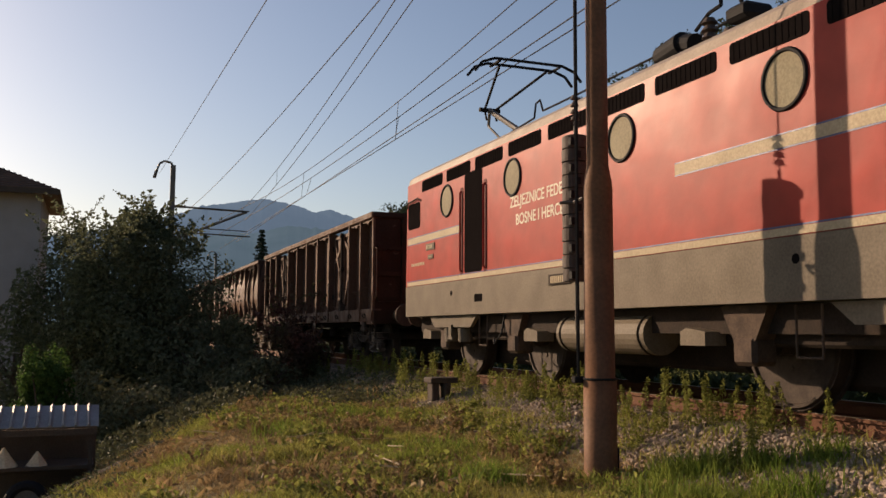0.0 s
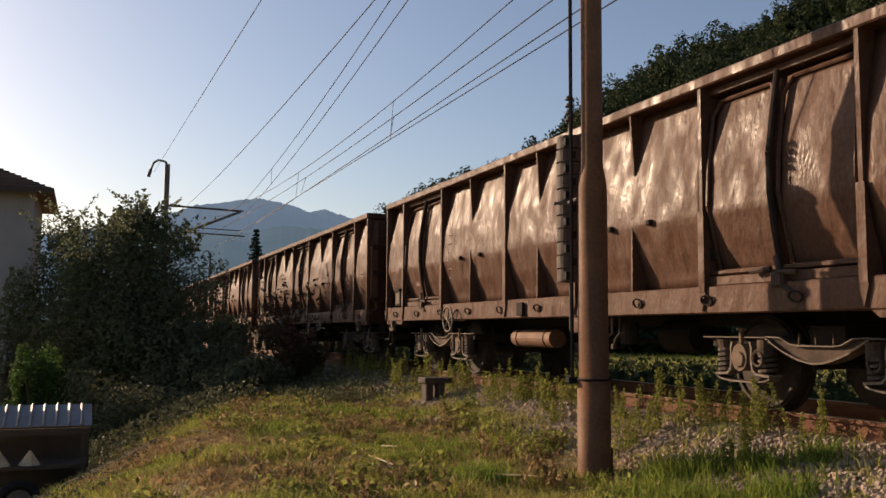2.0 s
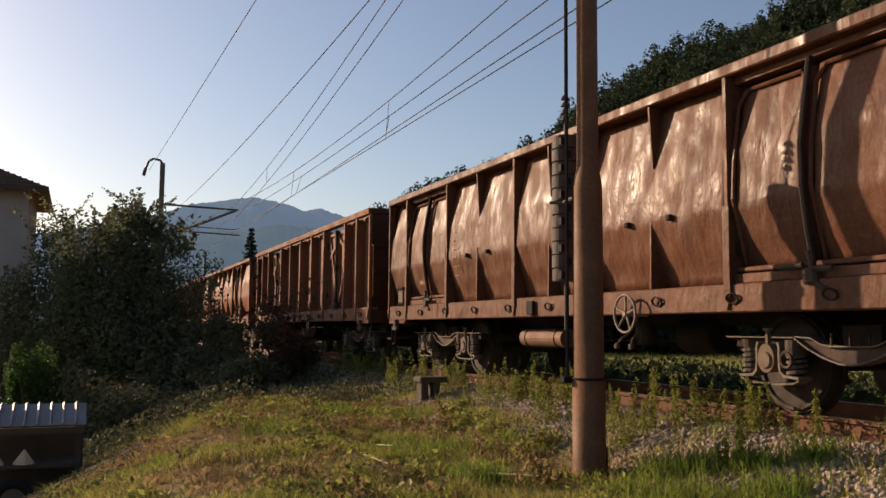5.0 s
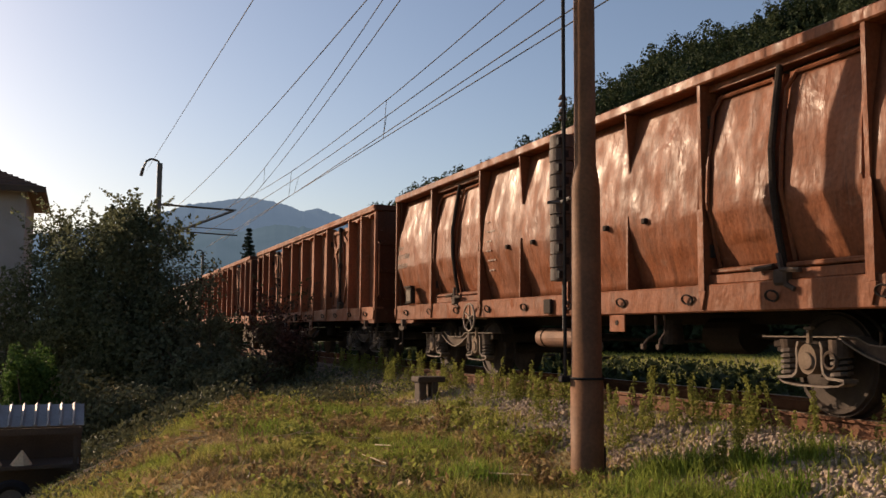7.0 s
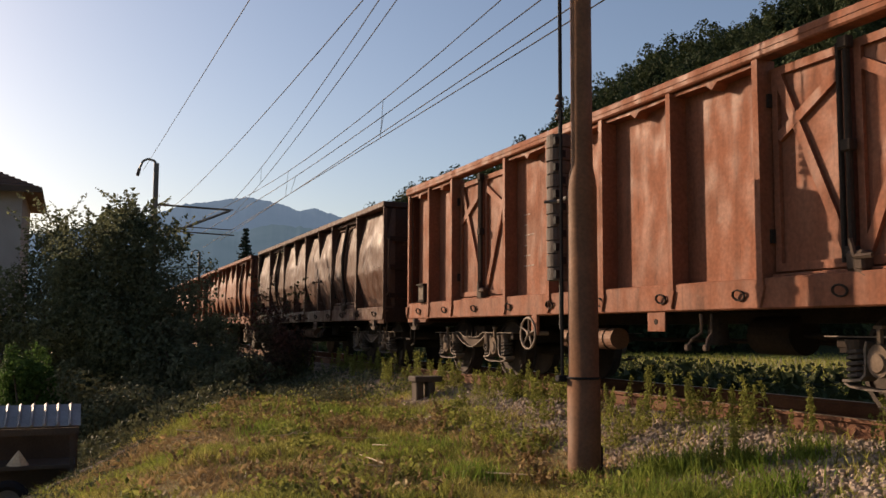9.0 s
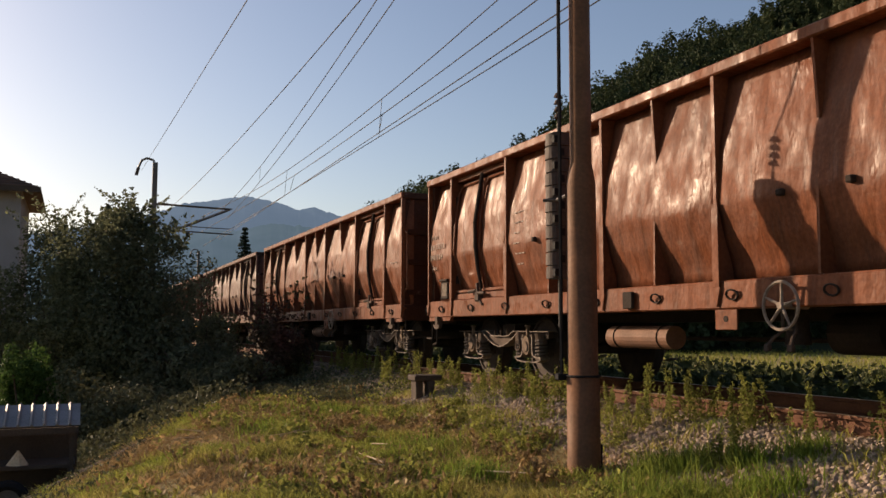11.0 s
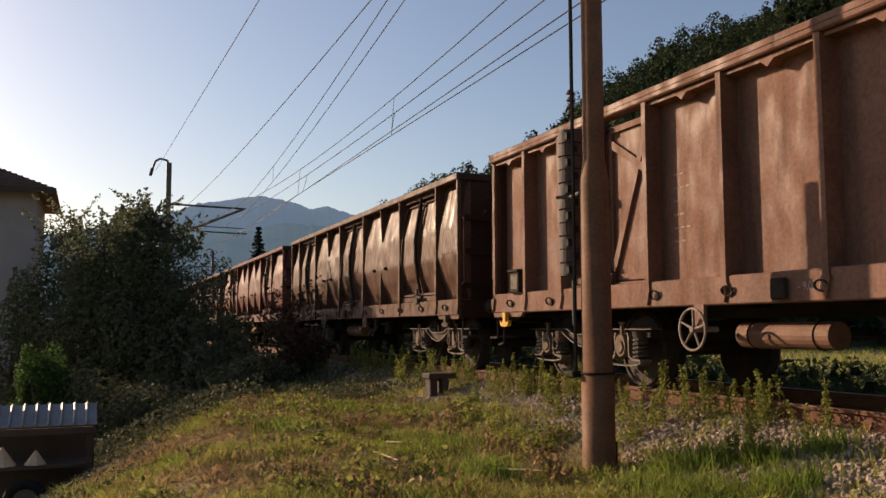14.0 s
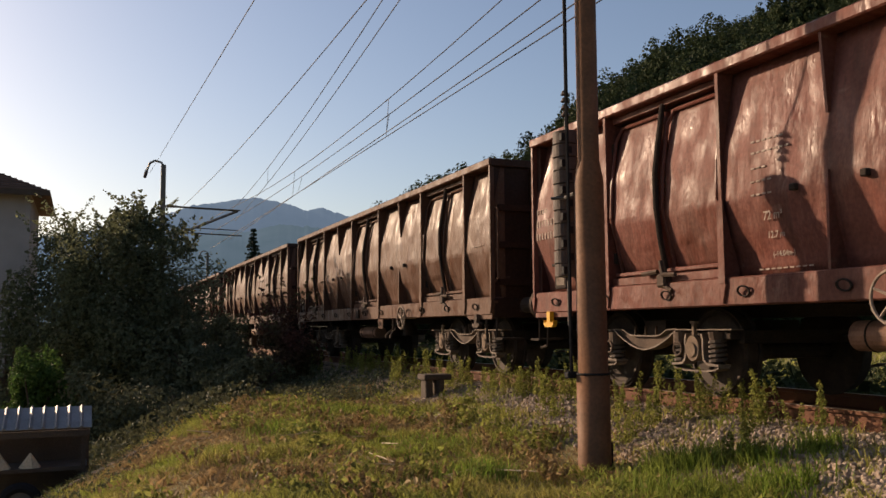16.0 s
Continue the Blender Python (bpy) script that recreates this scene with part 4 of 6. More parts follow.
def build_loco():
    """Electric locomotive; s is metres from its rear end along the train."""
    w = thing("electric_locomotive", "red electric locomotive with cream stripes and grey skirt", "locomotive")
    half, X = LOCO / 2, 1.45

    def Y(s):
        return half - s
    # body shell: section swept along, tapering at both noses
    def shell(outline, mat, name, nose, label=""):
        bm = bmesh.new()
        stations = [(-half, 0.80, nose), (-half + 0.12, 0.93, nose * 0.35), (-half + 0.5, 1.0, 0.0), (half - 0.5, 1.0, 0.0), (half - 0.12, 0.93, nose * 0.35), (half, 0.80, nose)]
        rows = []
        for y, k, lean in stations:
            zt = max(v for u, v in outline)
            rows.append([bm.verts.new((u * k, y - math.copysign(lean * max(0, v - 2.4), y), v)) for u, v in outline])
        n = len(outline)
        for a, b in zip(rows, rows[1:]):
            for i in range(n):
                bm.faces.new((a[i], a[(i + 1) % n], b[(i + 1) % n], b[i]))
        bm.faces.new(rows[0][::-1])
        bm.faces.new(rows[-1])
        bmesh.ops.recalc_face_normals(bm, faces=bm.faces[:])
        return part(name, bm, mat, w, label)
    shell([(-X, 1.56), (X, 1.56), (X, 3.05), (1.446, 3.48), (-1.446, 3.48), (-X, 3.05)], RED, "body_shell", 0.22)
    shell([(-1.435, 3.481), (1.435, 3.481), (1.40, 3.60), (1.2, 3.74), (0.6, 3.84), (-0.6, 3.84), (-1.2, 3.74), (-1.40, 3.60)], ROOFING, "roof", 0.22, "pale cream grey roof")
    shell([(-X, 1.0), (X, 1.0), (X, 1.555), (-X, 1.555)], SKIRT, "skirt", 0.0, "grey beige lower skirt")
    part("floor_gear", box(bmesh.new(), -1.2, 1.2, -half + 0.6, half - 0.6, 0.72, 0.99), UNDER, w)
    for a in (3.4, LOCO - 3.4):
        part("traction_motor", box(bmesh.new(), -0.55, 0.55, Y(a) - 1.9, Y(a) + 1.9, 0.2, 0.71, 0.06), UNDER, w)
    part("transformer_case", box(bmesh.new(), -0.55, 0.55, Y(LOCO / 2) - 1.6, Y(LOCO / 2) + 1.6, 0.3, 0.71, 0.05), UNDER, w)
    for s in (-1, 1):
        def S(a, b):
            return sorted((s * a, s * b))
        o = X + 0.004
        part("stripe", box(bmesh.new(), *S(X - 0.01, o), -half + 0.52, half - 0.52, 1.565, 1.635), CREAM, w, "cream lower stripe")
        part("pinstripe", box(bmesh.new(), *S(X - 0.01, o), -half + 0.52, half - 0.52, 1.64, 1.655), BLUE, w, "thin blue line")
        for a, b in ((0.52, 3.2), (8.95, LOCO - 0.52)):
            st = part("stripe", box(bmesh.new(), *S(X - 0.01, o), Y(b), Y(a), 2.34, 2.45), CREAM, w, "cream upper stripe")
            part("pinstripe", box(box(bmesh.new(), *S(X - 0.01, o), Y(b), Y(a), 2.452, 2.466), *S(X - 0.01, o), Y(b), Y(a), 2.324, 2.338), BLUE, st, "thin blue line")
        for c in (2.54, 5.1, 7.95, 10.55):
            bm = bmesh.new()
            rod(bm, (s * (X - 0.03), Y(c), 2.93), (s * (X + 0.006), Y(c), 2.93), 0.25, 32)
            win = part("porthole", bm, FROST, w, "round yellowed porthole window")
            part("window_frame", ring(bmesh.new(), (s * (X + 0.004), Y(c), 2.93), (1, 0, 0), 0.262, 0.022, 36, 6), BLACK, win, "dark rubber frame")
        y = 1.3
        while y < 13:
            bm = bmesh.new()
            rounded(bm, *S(1.43, 1.453), Y(y + 1.02), Y(y), 3.25, 3.455, 0.04)
            lou = part("louvre", bm, DARK, w, "dark ventilation louvre")
            bm = bmesh.new()
            for k in range(12):
                box(bm, *S(1.44, 1.458), Y(y + 0.06 + k * 0.08) - 0.004, Y(y + 0.06 + k * 0.08) + 0.006, 3.27, 3.44)
            part("slat", bm, DARK, lou)
            y += 1.22
        # no opening is cut: a flat dark plate stands for the doorway's shade
        bm = bmesh.new()
        rounded(bm, *S(X - 0.02, X + 0.005), Y(4.02), Y(3.32), 1.66, 3.26, 0.06)
        door = part("doorway", bm, DARK, w, "flat dark plate standing for the shaded open doorway")
        for yy in (3.20, 4.14):
            # flat plate, no recess: the darker red paints the shade inside it
            slot = part("rail_recess", rounded(bmesh.new(), *S(X - 0.02, X + 0.004), Y(yy + 0.065), Y(yy - 0.065), 1.64, 3.06, 0.05), RECESS, w, "flat plate in shade-dark red standing for the grab rail recess")
            part("grab_rail", tube(bmesh.new(), [(s * X, Y(yy), 3.0), (s * (X + 0.03), Y(yy), 2.97), (s * (X + 0.03), Y(yy), 1.72), (s * X, Y(yy), 1.69)], 0.016), RED, slot, "slim red grab rail")
        for a in (0.55, LOCO - 1.2):
            # matte black plate painted for the unlit cab behind the window
            bm = bmesh.new()
            rounded(bm, *S(X - 0.02, X + 0.005), Y(a + 0.66), Y(a), 2.62, 3.1, 0.08)
            cw = part("cab_window", bm, DARK, w, "flat dark plate standing for the open cab side window")
            bm = bmesh.new()
            tube(bm, [(s * (X + 0.01), Y(a + 0.72), 3.1), (s * (X + 0.03), Y(a + 0.6), 3.16), (s * (X + 0.03), Y(a + 0.06), 3.13), (s * (X + 0.01), Y(a - 0.03), 3.04)], 0.014)
            part("rain_strip", bm, UNDER, cw)
        for a, z, hh, ll in ((1.55, 2.16, 0.12, 0.42), (1.65, 2.0, 0.08, 0.26)):
            pl = part("number_plate", box(bmesh.new(), *S(X, X + 0.015), Y(a + ll), Y(a), z, z + hh, 0.005), SKIRT, w, "grey cast plate")
            bm = bmesh.new()
            for k in range(5):
                box(bm, *S(X + 0.015, X + 0.022), Y(a + 0.06 + (k + 0.6) * (ll - 0.12) / 5), Y(a + 0.06 + k * (ll - 0.12) / 5), z + 0.03, z + hh - 0.03)
            part("raised_bar", bm, CREAM, pl)
        pl = part("maker_plate", box(bmesh.new(), *S(X, X + 0.02), Y(6.78), Y(6.2), 1.33, 1.47, 0.006), UNDER, w, "dark cast plate with pale raised bars")
        bm = bmesh.new()
        for k in range(9):
            box(bm, *S(X + 0.02, X + 0.027), Y(6.27 + k * 0.052 + 0.033), Y(6.27 + k * 0.052), 1.355, 1.445)
        part("raised_bar", bm, CREAM, pl)
        bm = bmesh.new()
        for k in range(8):
            box(bm, *S(X, X + 0.003), Y(0.75 + k * 0.09 + 0.055), Y(0.75 + k * 0.09), 1.92, 1.975)
        part("stencil_bar", bm, CREAM, w)
        # holes and step are solid dark pieces, their inner shade painted
        for c in (2.75, 10.62):
            part("drain_hole", rod(bmesh.new(), (s * (X - 0.02), Y(c), 1.36), (s * (X + 0.004), Y(c), 1.36), 0.045, 14), DARK, w)
        part("step_recess", rounded(bmesh.new(), *S(X - 0.02, X + 0.004), Y(4.02), Y(3.72), 1.19, 1.31, 0.03), DARK, w, "flat dark plate standing for the shaded step recess")
        # underside fittings
        for a in (3.4, LOCO - 3.4):
            for off in (-1.35, 1.35):
                bm = bmesh.new()
                prism(bm, [(Y(a + off) - 0.34, 0.99), (Y(a + off) + 0.34, 0.99), (Y(a + off) + 0.12, 0.6), (Y(a + off) - 0.12, 0.6)], "x", *S(1.1, 1.3))
                part("axle_guard", bm, BOGIE, w)
                part("axle_box", box(bmesh.new(), *S(1.05, 1.32), Y(a + off) - 0.16, Y(a + off) + 0.16, 0.42, 0.7, 0.04), BOGIE, w)
            bm = bmesh.new()
            box(bm, *S(0.98, 1.1), Y(a + 2.0), Y(a - 2.0), 0.6, 0.84, 0.03)
            part("bogie_frame", bm, UNDER, w)
            end = -1 if a < LOCO / 2 else 1
            c = a + end * 0.85
            part("end_beam", prism(bmesh.new(), [(Y(c) - 1.05, 0.988), (Y(c) + 1.05, 0.988), (Y(c) + 0.8, 0.80), (Y(c) - 0.8, 0.80)], "x", *S(1.31, 1.37)), SKIRT, w, "dusty grey bogie beam")
            part("link_plate", prism(bmesh.new(), [(Y(c) - 0.06, 0.84), (Y(c) + 0.06, 0.84), (Y(c) + 0.06, 0.66), (Y(c) + 0.11, 0.60), (Y(c) - 0.11, 0.60), (Y(c) - 0.06, 0.66)], "x", *S(1.372, 1.40)), SKIRT, w)
            for off in (-0.3, 0.3):
                part("spring_pot", rod(bmesh.new(), (s * 1.25, Y(c + off), 0.56), (s * 1.25, Y(c + off), 0.78), 0.11, 14, 0.12), SKIRT, w, "dusty round spring pot")
            part("step_frame", tube(bmesh.new(), [(s * 1.36, Y(c - end * 1.15), 0.98), (s * 1.36, Y(c - end * 1.15), 0.52), (s * 1.36, Y(c - end * 1.45), 0.52), (s * 1.36, Y(c - end * 1.45), 0.98)], 0.012), BOGIE, w)
            for off in (-2.05, 2.05):
                part("sand_box", prism(bmesh.new(), [(Y(a + off) - 0.2, 0.6), (Y(a + off) + 0.2, 0.6), (Y(a + off) + 0.2, 0.74), (Y(a + off) + 0.1, 0.78), (Y(a + off) - 0.2, 0.74)], "x", *S(1.12, 1.36)), SKIRT, w, "dusty sand box")
            part("brake_hose", tube(bmesh.new(), [(s * 1.35, Y(a + 1.2), 0.98), (s * 1.38, Y(a + 1.15), 0.7), (s * 1.36, Y(a + 0.85), 0.55), (s * 1.3, Y(a + 0.7), 0.62)], 0.015), BLACK, w)
        tank = part("air_tank", rod(bmesh.new(), (s * 1.08, Y(6.1), 0.71), (s * 1.08, Y(8.1), 0.71), 0.235, 24), SKIRT, w, "dusty cylindrical air tank")
        bm = bmesh.new()
        for k in (6.2, 8.0):
            ring(bm, (s * 1.08, Y(k), 0.71), (0, 1, 0), 0.238, 0.014, 24)
        part("tank_band", bm, UNDER, tank)
    for a in (2.05, 4.75, LOCO - 4.75, LOCO - 2.05):
        build_wheelset(w, Y(a), 0.6)
    words("lettering", "ŽELJEZNICE FEDERACIJE", 0.215, LETTER, w, (-X - 0.003, Y(5.02), 2.47), (90, 0, -90), 0.93, "cream painted lettering")
    words("lettering", "BOSNE I HERCEGOVINE", 0.215, LETTER, w, (-X - 0.003, Y(5.2), 2.21), (90, 0, -90), 0.93, "cream painted lettering")
    # noses: buffers, lamps, couplings
    for e in (-1, 1):
        y = e * half
        for x in (-0.875, 0.875):
            bm = bmesh.new()
            rod(bm, (x, y, 1.06), (x, y + e * 0.3, 1.06), 0.13, 16, 0.1)
            rod(bm, (x, y + e * 0.3, 1.06), (x, y + e * 0.44, 1.06), 0.085, 14)
            rod(bm, (x, y + e * 0.44, 1.06), (x, y + e * 0.48, 1.06), 0.25, 22)
            part("buffer", bm, BOGIE, w)
            part("headlight", rod(bmesh.new(), (x, y - e * 0.02, 1.85), (x, y + e * 0.05, 1.85), 0.12, 18), FROST, w, "round headlight")
        part("rear_rail", tube(bmesh.new(), [(-1.15, y, 2.2), (-1.2, y + e * 0.12, 2.2), (-1.2, y + e * 0.12, 1.7), (-1.15, y, 1.65)], 0.02), RED, w)
        part("coupling", tube(bmesh.new(), [(0, y, 1.04), (0, y + e * 0.45, 0.95), (0, y + e * 0.5, 0.7)], 0.045), UNDER, w)
        part("cab_window", box(bmesh.new(), -0.95, 0.95, *sorted((y - e * 0.1, y - e * 0.02)), 2.65, 3.2, 0.03), BLACK, w, "dark windscreen")
    # roof gear
    pan = part("pantograph", tube(bmesh.new(), [(-0.35, Y(2.35), 4.15), (0.35, Y(2.35), 4.15)], 0.05), BLACK, w, "raised black pantograph")
    base = (0, Y(2.2), 4.2)
    knee = (0, Y(0.85), 5.02)
    bm = bmesh.new()
    rod(bm, (0, Y(2.45), 4.2), knee, 0.055)
    rod(bm, (0.0, Y(1.9), 4.0), (0, Y(0.8), 4.72), 0.022)
    rod(bm, (0, Y(0.8), 4.72), knee, 0.03)
    part("lower_arm", bm, STEEL, pan)
    bm = bmesh.new()
    for x in (-0.28, 0.28):
        rod(bm, (x * 0.35, knee[1], knee[2]), (x * 1.6, Y(2.35), 5.45), 0.024)
        rod(bm, (x * 0.35, knee[1], knee[2]), (x * 0.35, Y(0.95), 4.8), 0.02)
    rod(bm, (-0.2, knee[1], knee[2]), (0.2, knee[1], knee[2]), 0.045)
    part("upper_arm", bm, BLACK, pan)
    for dy in (-0.17, 0.17):
        bm = bmesh.new()
        tube(bm, [(-0.98, Y(2.4 + dy), 5.24), (-0.85, Y(2.4 + dy), 5.41), (-0.62, Y(2.4 + dy), 5.5), (0.62, Y(2.4 + dy), 5.5), (0.85, Y(2.4 + dy), 5.41), (0.98, Y(2.4 + dy), 5.24)], 0.026)
        part("collector_bow", bm, BLACK, pan)
    bm = bmesh.new()
    for x in (-0.55, 0.55):
        rod(bm, (x, Y(2.2), 5.46), (x, Y(2.6), 5.46), 0.025)
    part("bow_carrier", bm, BLACK, pan)

    def insulator(x, s, z0, h, r=0.08):
        bm = bmesh.new()
        n = int(h / 0.07)
        for k in range(n):
            rod(bm, (x, Y(s), z0 + k * h / n), (x, Y(s), z0 + (k + 0.7) * h / n), r, 12, r * 0.6)
        part("roof_insulator", bm, WEIGHT, w, "brown ribbed roof insulator")
    for x in (-0.4, 0.4):
        for s in (1.9, 2.7):
            insulator(x, s, 3.82, 0.3)
    insulator(-0.5, 5.2, 3.84, 0.34)
    part("busbar", tube(bmesh.new(), [(-0.4, Y(2.6), 4.16), (-0.45, Y(3.7), 4.2), (-0.45, Y(3.75), 4.42), (-0.45, Y(3.9), 4.45), (-0.45, Y(4.0), 4.25), (-0.5, Y(5.2), 4.22), (-0.5, Y(8.6), 4.22)], 0.016), BLACK, w, "thin roof busbar")
    # breaker and folded front pantograph
    bm = bmesh.new()
    rod(bm, (-0.75, Y(7.75), 4.0), (-0.75, Y(8.15), 4.05), 0.16, 16)
    rod(bm, (-0.75, Y(8.15), 4.05), (-0.75, Y(8.35), 4.0), 0.12, 12)
    box(bm, -0.9, -0.6, Y(8.2), Y(7.8), 3.78, 3.9, 0.02)
    part("circuit_breaker", bm, BLACK, w, "black roof circuit breaker")
    insulator(-0.75, 8.6, 3.82, 0.42, 0.09)
    insulator(-0.75, 8.95, 3.82, 0.2, 0.1)
    bm = bmesh.new()
    tube(bm, [(-0.75, Y(8.35), 4.15), (-0.75, Y(8.6), 4.28), (-0.75, Y(8.8), 4.3), (-0.75, Y(8.8), 4.42), (-0.75, Y(9.0), 4.45), (-0.75, Y(9.15), 4.2)], 0.022)
    box(bm, -0.95, -0.6, Y(9.45), Y(9.1), 3.95, 4.12, 0.04)
    part("roof_switch", bm, BLACK, w, "black roof switch gear")
    fold = part("pantograph", tube(bmesh.new(), [(0, Y(11.9), 4.12), (0, Y(13.3), 4.2), (0, Y(12.1), 4.3)], 0.045), BLACK, w, "folded black pantograph")
    part("collector_bow", tube(bmesh.new(), [(-0.95, Y(12.1), 4.15), (-0.7, Y(12.1), 4.33), (0.7, Y(12.1), 4.33), (0.95, Y(12.1), 4.15)], 0.026), BLACK, fold)
    for x in (-0.4, 0.4):
        for s in (11.6, 12.5):
            insulator(x, s, 3.82, 0.28)
    return w


loco = build_loco()
for o in loco.children_recursive:
    # the body as drawn is brought to 3.05 m wide and 14.3 m long
    if o.name.startswith("wheelset"):
        o.location.y *= LONG
    elif o.name.startswith("lettering"):
        o.location = (o.location.x * 1.053, o.location.y * LONG, o.location.z)
        o.scale = (LONG, 1, 1)
    else:
        o.data.transform(Matrix.Translation((0, 0, 0.011)) @ Matrix.Diagonal((1.053, LONG, LONG, 1)))

# type and paint of each wagon behind the locomotive
FLAT = build_flat_wagon("brown open freight wagon with flat ribbed sides and cross-braced doors")
TWO = build_bulged_wagon("brown open freight wagon with dented bulging sides and two doors", [(1.0, 2.95), (9.85, 11.8)], [0, 1.0, 2.95, 5.42, 7.38, 9.85, 11.8, 12.8], [4.15, 6.4, 8.63], 1.0)
THREE = build_bulged_wagon("brown open freight wagon with dented bulging sides and three doors", [(1.0, 2.95), (5.42, 7.38), (9.85, 11.8)], [0, 1.0, 2.95, 5.42, 7.38, 9.85, 11.8, 12.8], [4.18, 8.62], 20.0)
MID = build_bulged_wagon("brown open freight wagon with dented bulging sides and two doors", [(1.83, 3.82), (8.98, 10.97)], [0, 1.83, 3.82, 6.4, 8.98, 10.97, 12.8], [5.12, 7.7], 40.0)
PLAN = [
    (FLAT, (0.155, 0.085, 0.058), "dark brown"), (TWO, (0.19, 0.10, 0.068), "dull brown"), (THREE, (0.19, 0.095, 0.062), "dull brown"),
    (THREE, (0.21, 0.10, 0.065), "dull brown"), (TWO, (0.25, 0.105, 0.06), "rusty brown"), (FLAT, (0.30, 0.125, 0.07), "orange brown"),
    (MID, (0.36, 0.125, 0.06), "orange rust"), (FLAT, (0.37, 0.135, 0.07), "orange brown"), (FLAT, (0.34, 0.13, 0.075), "orange brown"),
    (MID, (0.18, 0.095, 0.068), "grey brown"), (TWO, (0.33, 0.11, 0.052), "orange rust"), (TWO, (0.34, 0.115, 0.055), "orange rust"),
    (TWO, (0.23, 0.115, 0.085), "greyish brown"), (FLAT, (0.27, 0.14, 0.098), "greyish brown"), (THREE, (0.20, 0.105, 0.07), "dusty brown"),
    (MID, (0.27, 0.10, 0.078), "dark red"), (THREE, (0.185, 0.095, 0.063), "dusty brown"), (THREE, (0.18, 0.09, 0.062), "dusty brown"),
    (TWO, (0.18, 0.09, 0.06), "dusty brown"), (FLAT, (0.22, 0.12, 0.08), "dusty brown"), (THREE, (0.2, 0.11, 0.075), "dusty brown")]
wagons = []
used = set()
for kind_of, paint, word in PLAN:
    ob = kind_of if kind_of not in used else copy_thing(kind_of, Matrix.Identity(4))
    used.add(kind_of)
    wagons.append(ob)
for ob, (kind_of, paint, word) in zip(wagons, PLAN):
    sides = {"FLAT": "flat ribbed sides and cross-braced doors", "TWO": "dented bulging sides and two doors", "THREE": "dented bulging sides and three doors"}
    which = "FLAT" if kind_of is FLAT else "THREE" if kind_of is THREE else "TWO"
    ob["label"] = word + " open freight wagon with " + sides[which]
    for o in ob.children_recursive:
        # the ends' shade is put into their colour, far darker than the sides
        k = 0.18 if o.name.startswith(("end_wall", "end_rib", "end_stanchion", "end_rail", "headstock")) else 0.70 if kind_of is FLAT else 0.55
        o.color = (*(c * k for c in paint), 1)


# ---- vegetation ----
def crown_points(n, centre, radii, g, clumps=14, gap=0.35):
    """Points gathered in uneven clumps inside an egg-shaped crown."""
    c = np.asarray(centre)
    cl = g.normal(size=(clumps, 3))
    cl /= np.linalg.norm(cl, axis=1)[:, None]
    cl *= g.uniform(0.45, 1.0, (clumps, 1))
    pick = g.integers(0, clumps, n)
    d = g.normal(size=(n, 3))
    d /= np.linalg.norm(d, axis=1)[:, None]
    p = cl[pick] + d * (gap * g.uniform(0.2, 1.0, n) ** 0.5)[:, None]
    way = d + 0.5 * p + [0, 0, 0.25]
    return c + p * np.asarray(radii), way / np.linalg.norm(way, axis=1)[:, None]


def build_tree(name, label, x, y, base, top, radii, mat, count, size, seed, clumps=22, gap=0.34, shoots=0):
    g = np.random.default_rng(seed)
    t = thing(name, label, "tree" if "tree" in name else "bush")
    bm = bmesh.new()
    mid = (base + top) / 2
    rod(bm, (x, y, base), (x, y, mid), 0.13, 8, 0.07)
    for k in range(7):
        a = g.uniform(0, 6.28)
        rod(bm, (x, y, base + (mid - base) * g.uniform(0.2, 1)), (x + radii[0] * 0.6 * math.cos(a), y + radii[1] * 0.6 * math.sin(a), mid + radii[2] * g.uniform(-0.2, 0.6)), 0.05, 6, 0.015)
    part("trunk", bm, BARK, t)
    pts, way = crown_points(count, (x, y, mid), radii, g, clumps, gap)
    extra = []
    for k in range(shoots):
        a, r = g.uniform(0, 6.28), g.uniform(0, 0.75)
        bx, by = x + radii[0] * r * math.cos(a), y + radii[1] * r * math.sin(a)
        h = g.uniform(0.5, 1.35)
        z0 = mid + radii[2] * (1.0 - r * 0.5) * 0.85
        lean = g.normal(0, 0.28, 2)
        for i in range(60):
            u = g.uniform(0, 1)
            extra.append((bx + lean[0] * u * u * h * 2 + g.normal(0, 0.13 * (1.15 - u)), by + lean[1] * u * u * h * 2 + g.normal(0, 0.13 * (1.15 - u)), z0 + u * h))
    if extra:
        pts = np.concatenate([pts, np.array(extra)])
        way = np.concatenate([way, g.normal(size=(len(extra), 3))])
    pts[:, 2] = np.maximum(pts[:, 2], base + 0.05)
    leaves("crown", pts, size, mat, t, seed=seed, out=way)
    return t


build_tree("tree", "dense dark leafy tree with upright shoots beside the bank", 1.30, 25.5, -2.3, 4.0, (2.1, 1.8, 3.05), LEAF, 44000, 0.062, 5, 80, 0.30, 95)
build_tree("tree", "dark leafy tree with thin crown beside the house", -0.35, 27.0, -2.4, 3.9, (1.6, 1.5, 2.9), LEAF, 23000, 0.062, 6, 48, 0.30, 34)
build_tree("bush", "sparse dark bush before the house wall", -1.9, 27.5, -2.6, 2.0, (0.9, 1.2, 2.2), LEAF, 2600, 0.08, 14, 24, 0.36, 6)
build_tree("bush", "dark green bush on the bank beside the track", 2.7, 23.5, -2.0, 1.0, (1.4, 1.6, 1.6), SHADY, 11000, 0.07, 7, 36, 0.34)
build_tree("bush", "dark red leaved bush beside the track", 4.4, 21.2, -0.9, 0.95, (1.0, 0.9, 0.95), PLUM, 5500, 0.055, 8, 26, 0.36, 12)
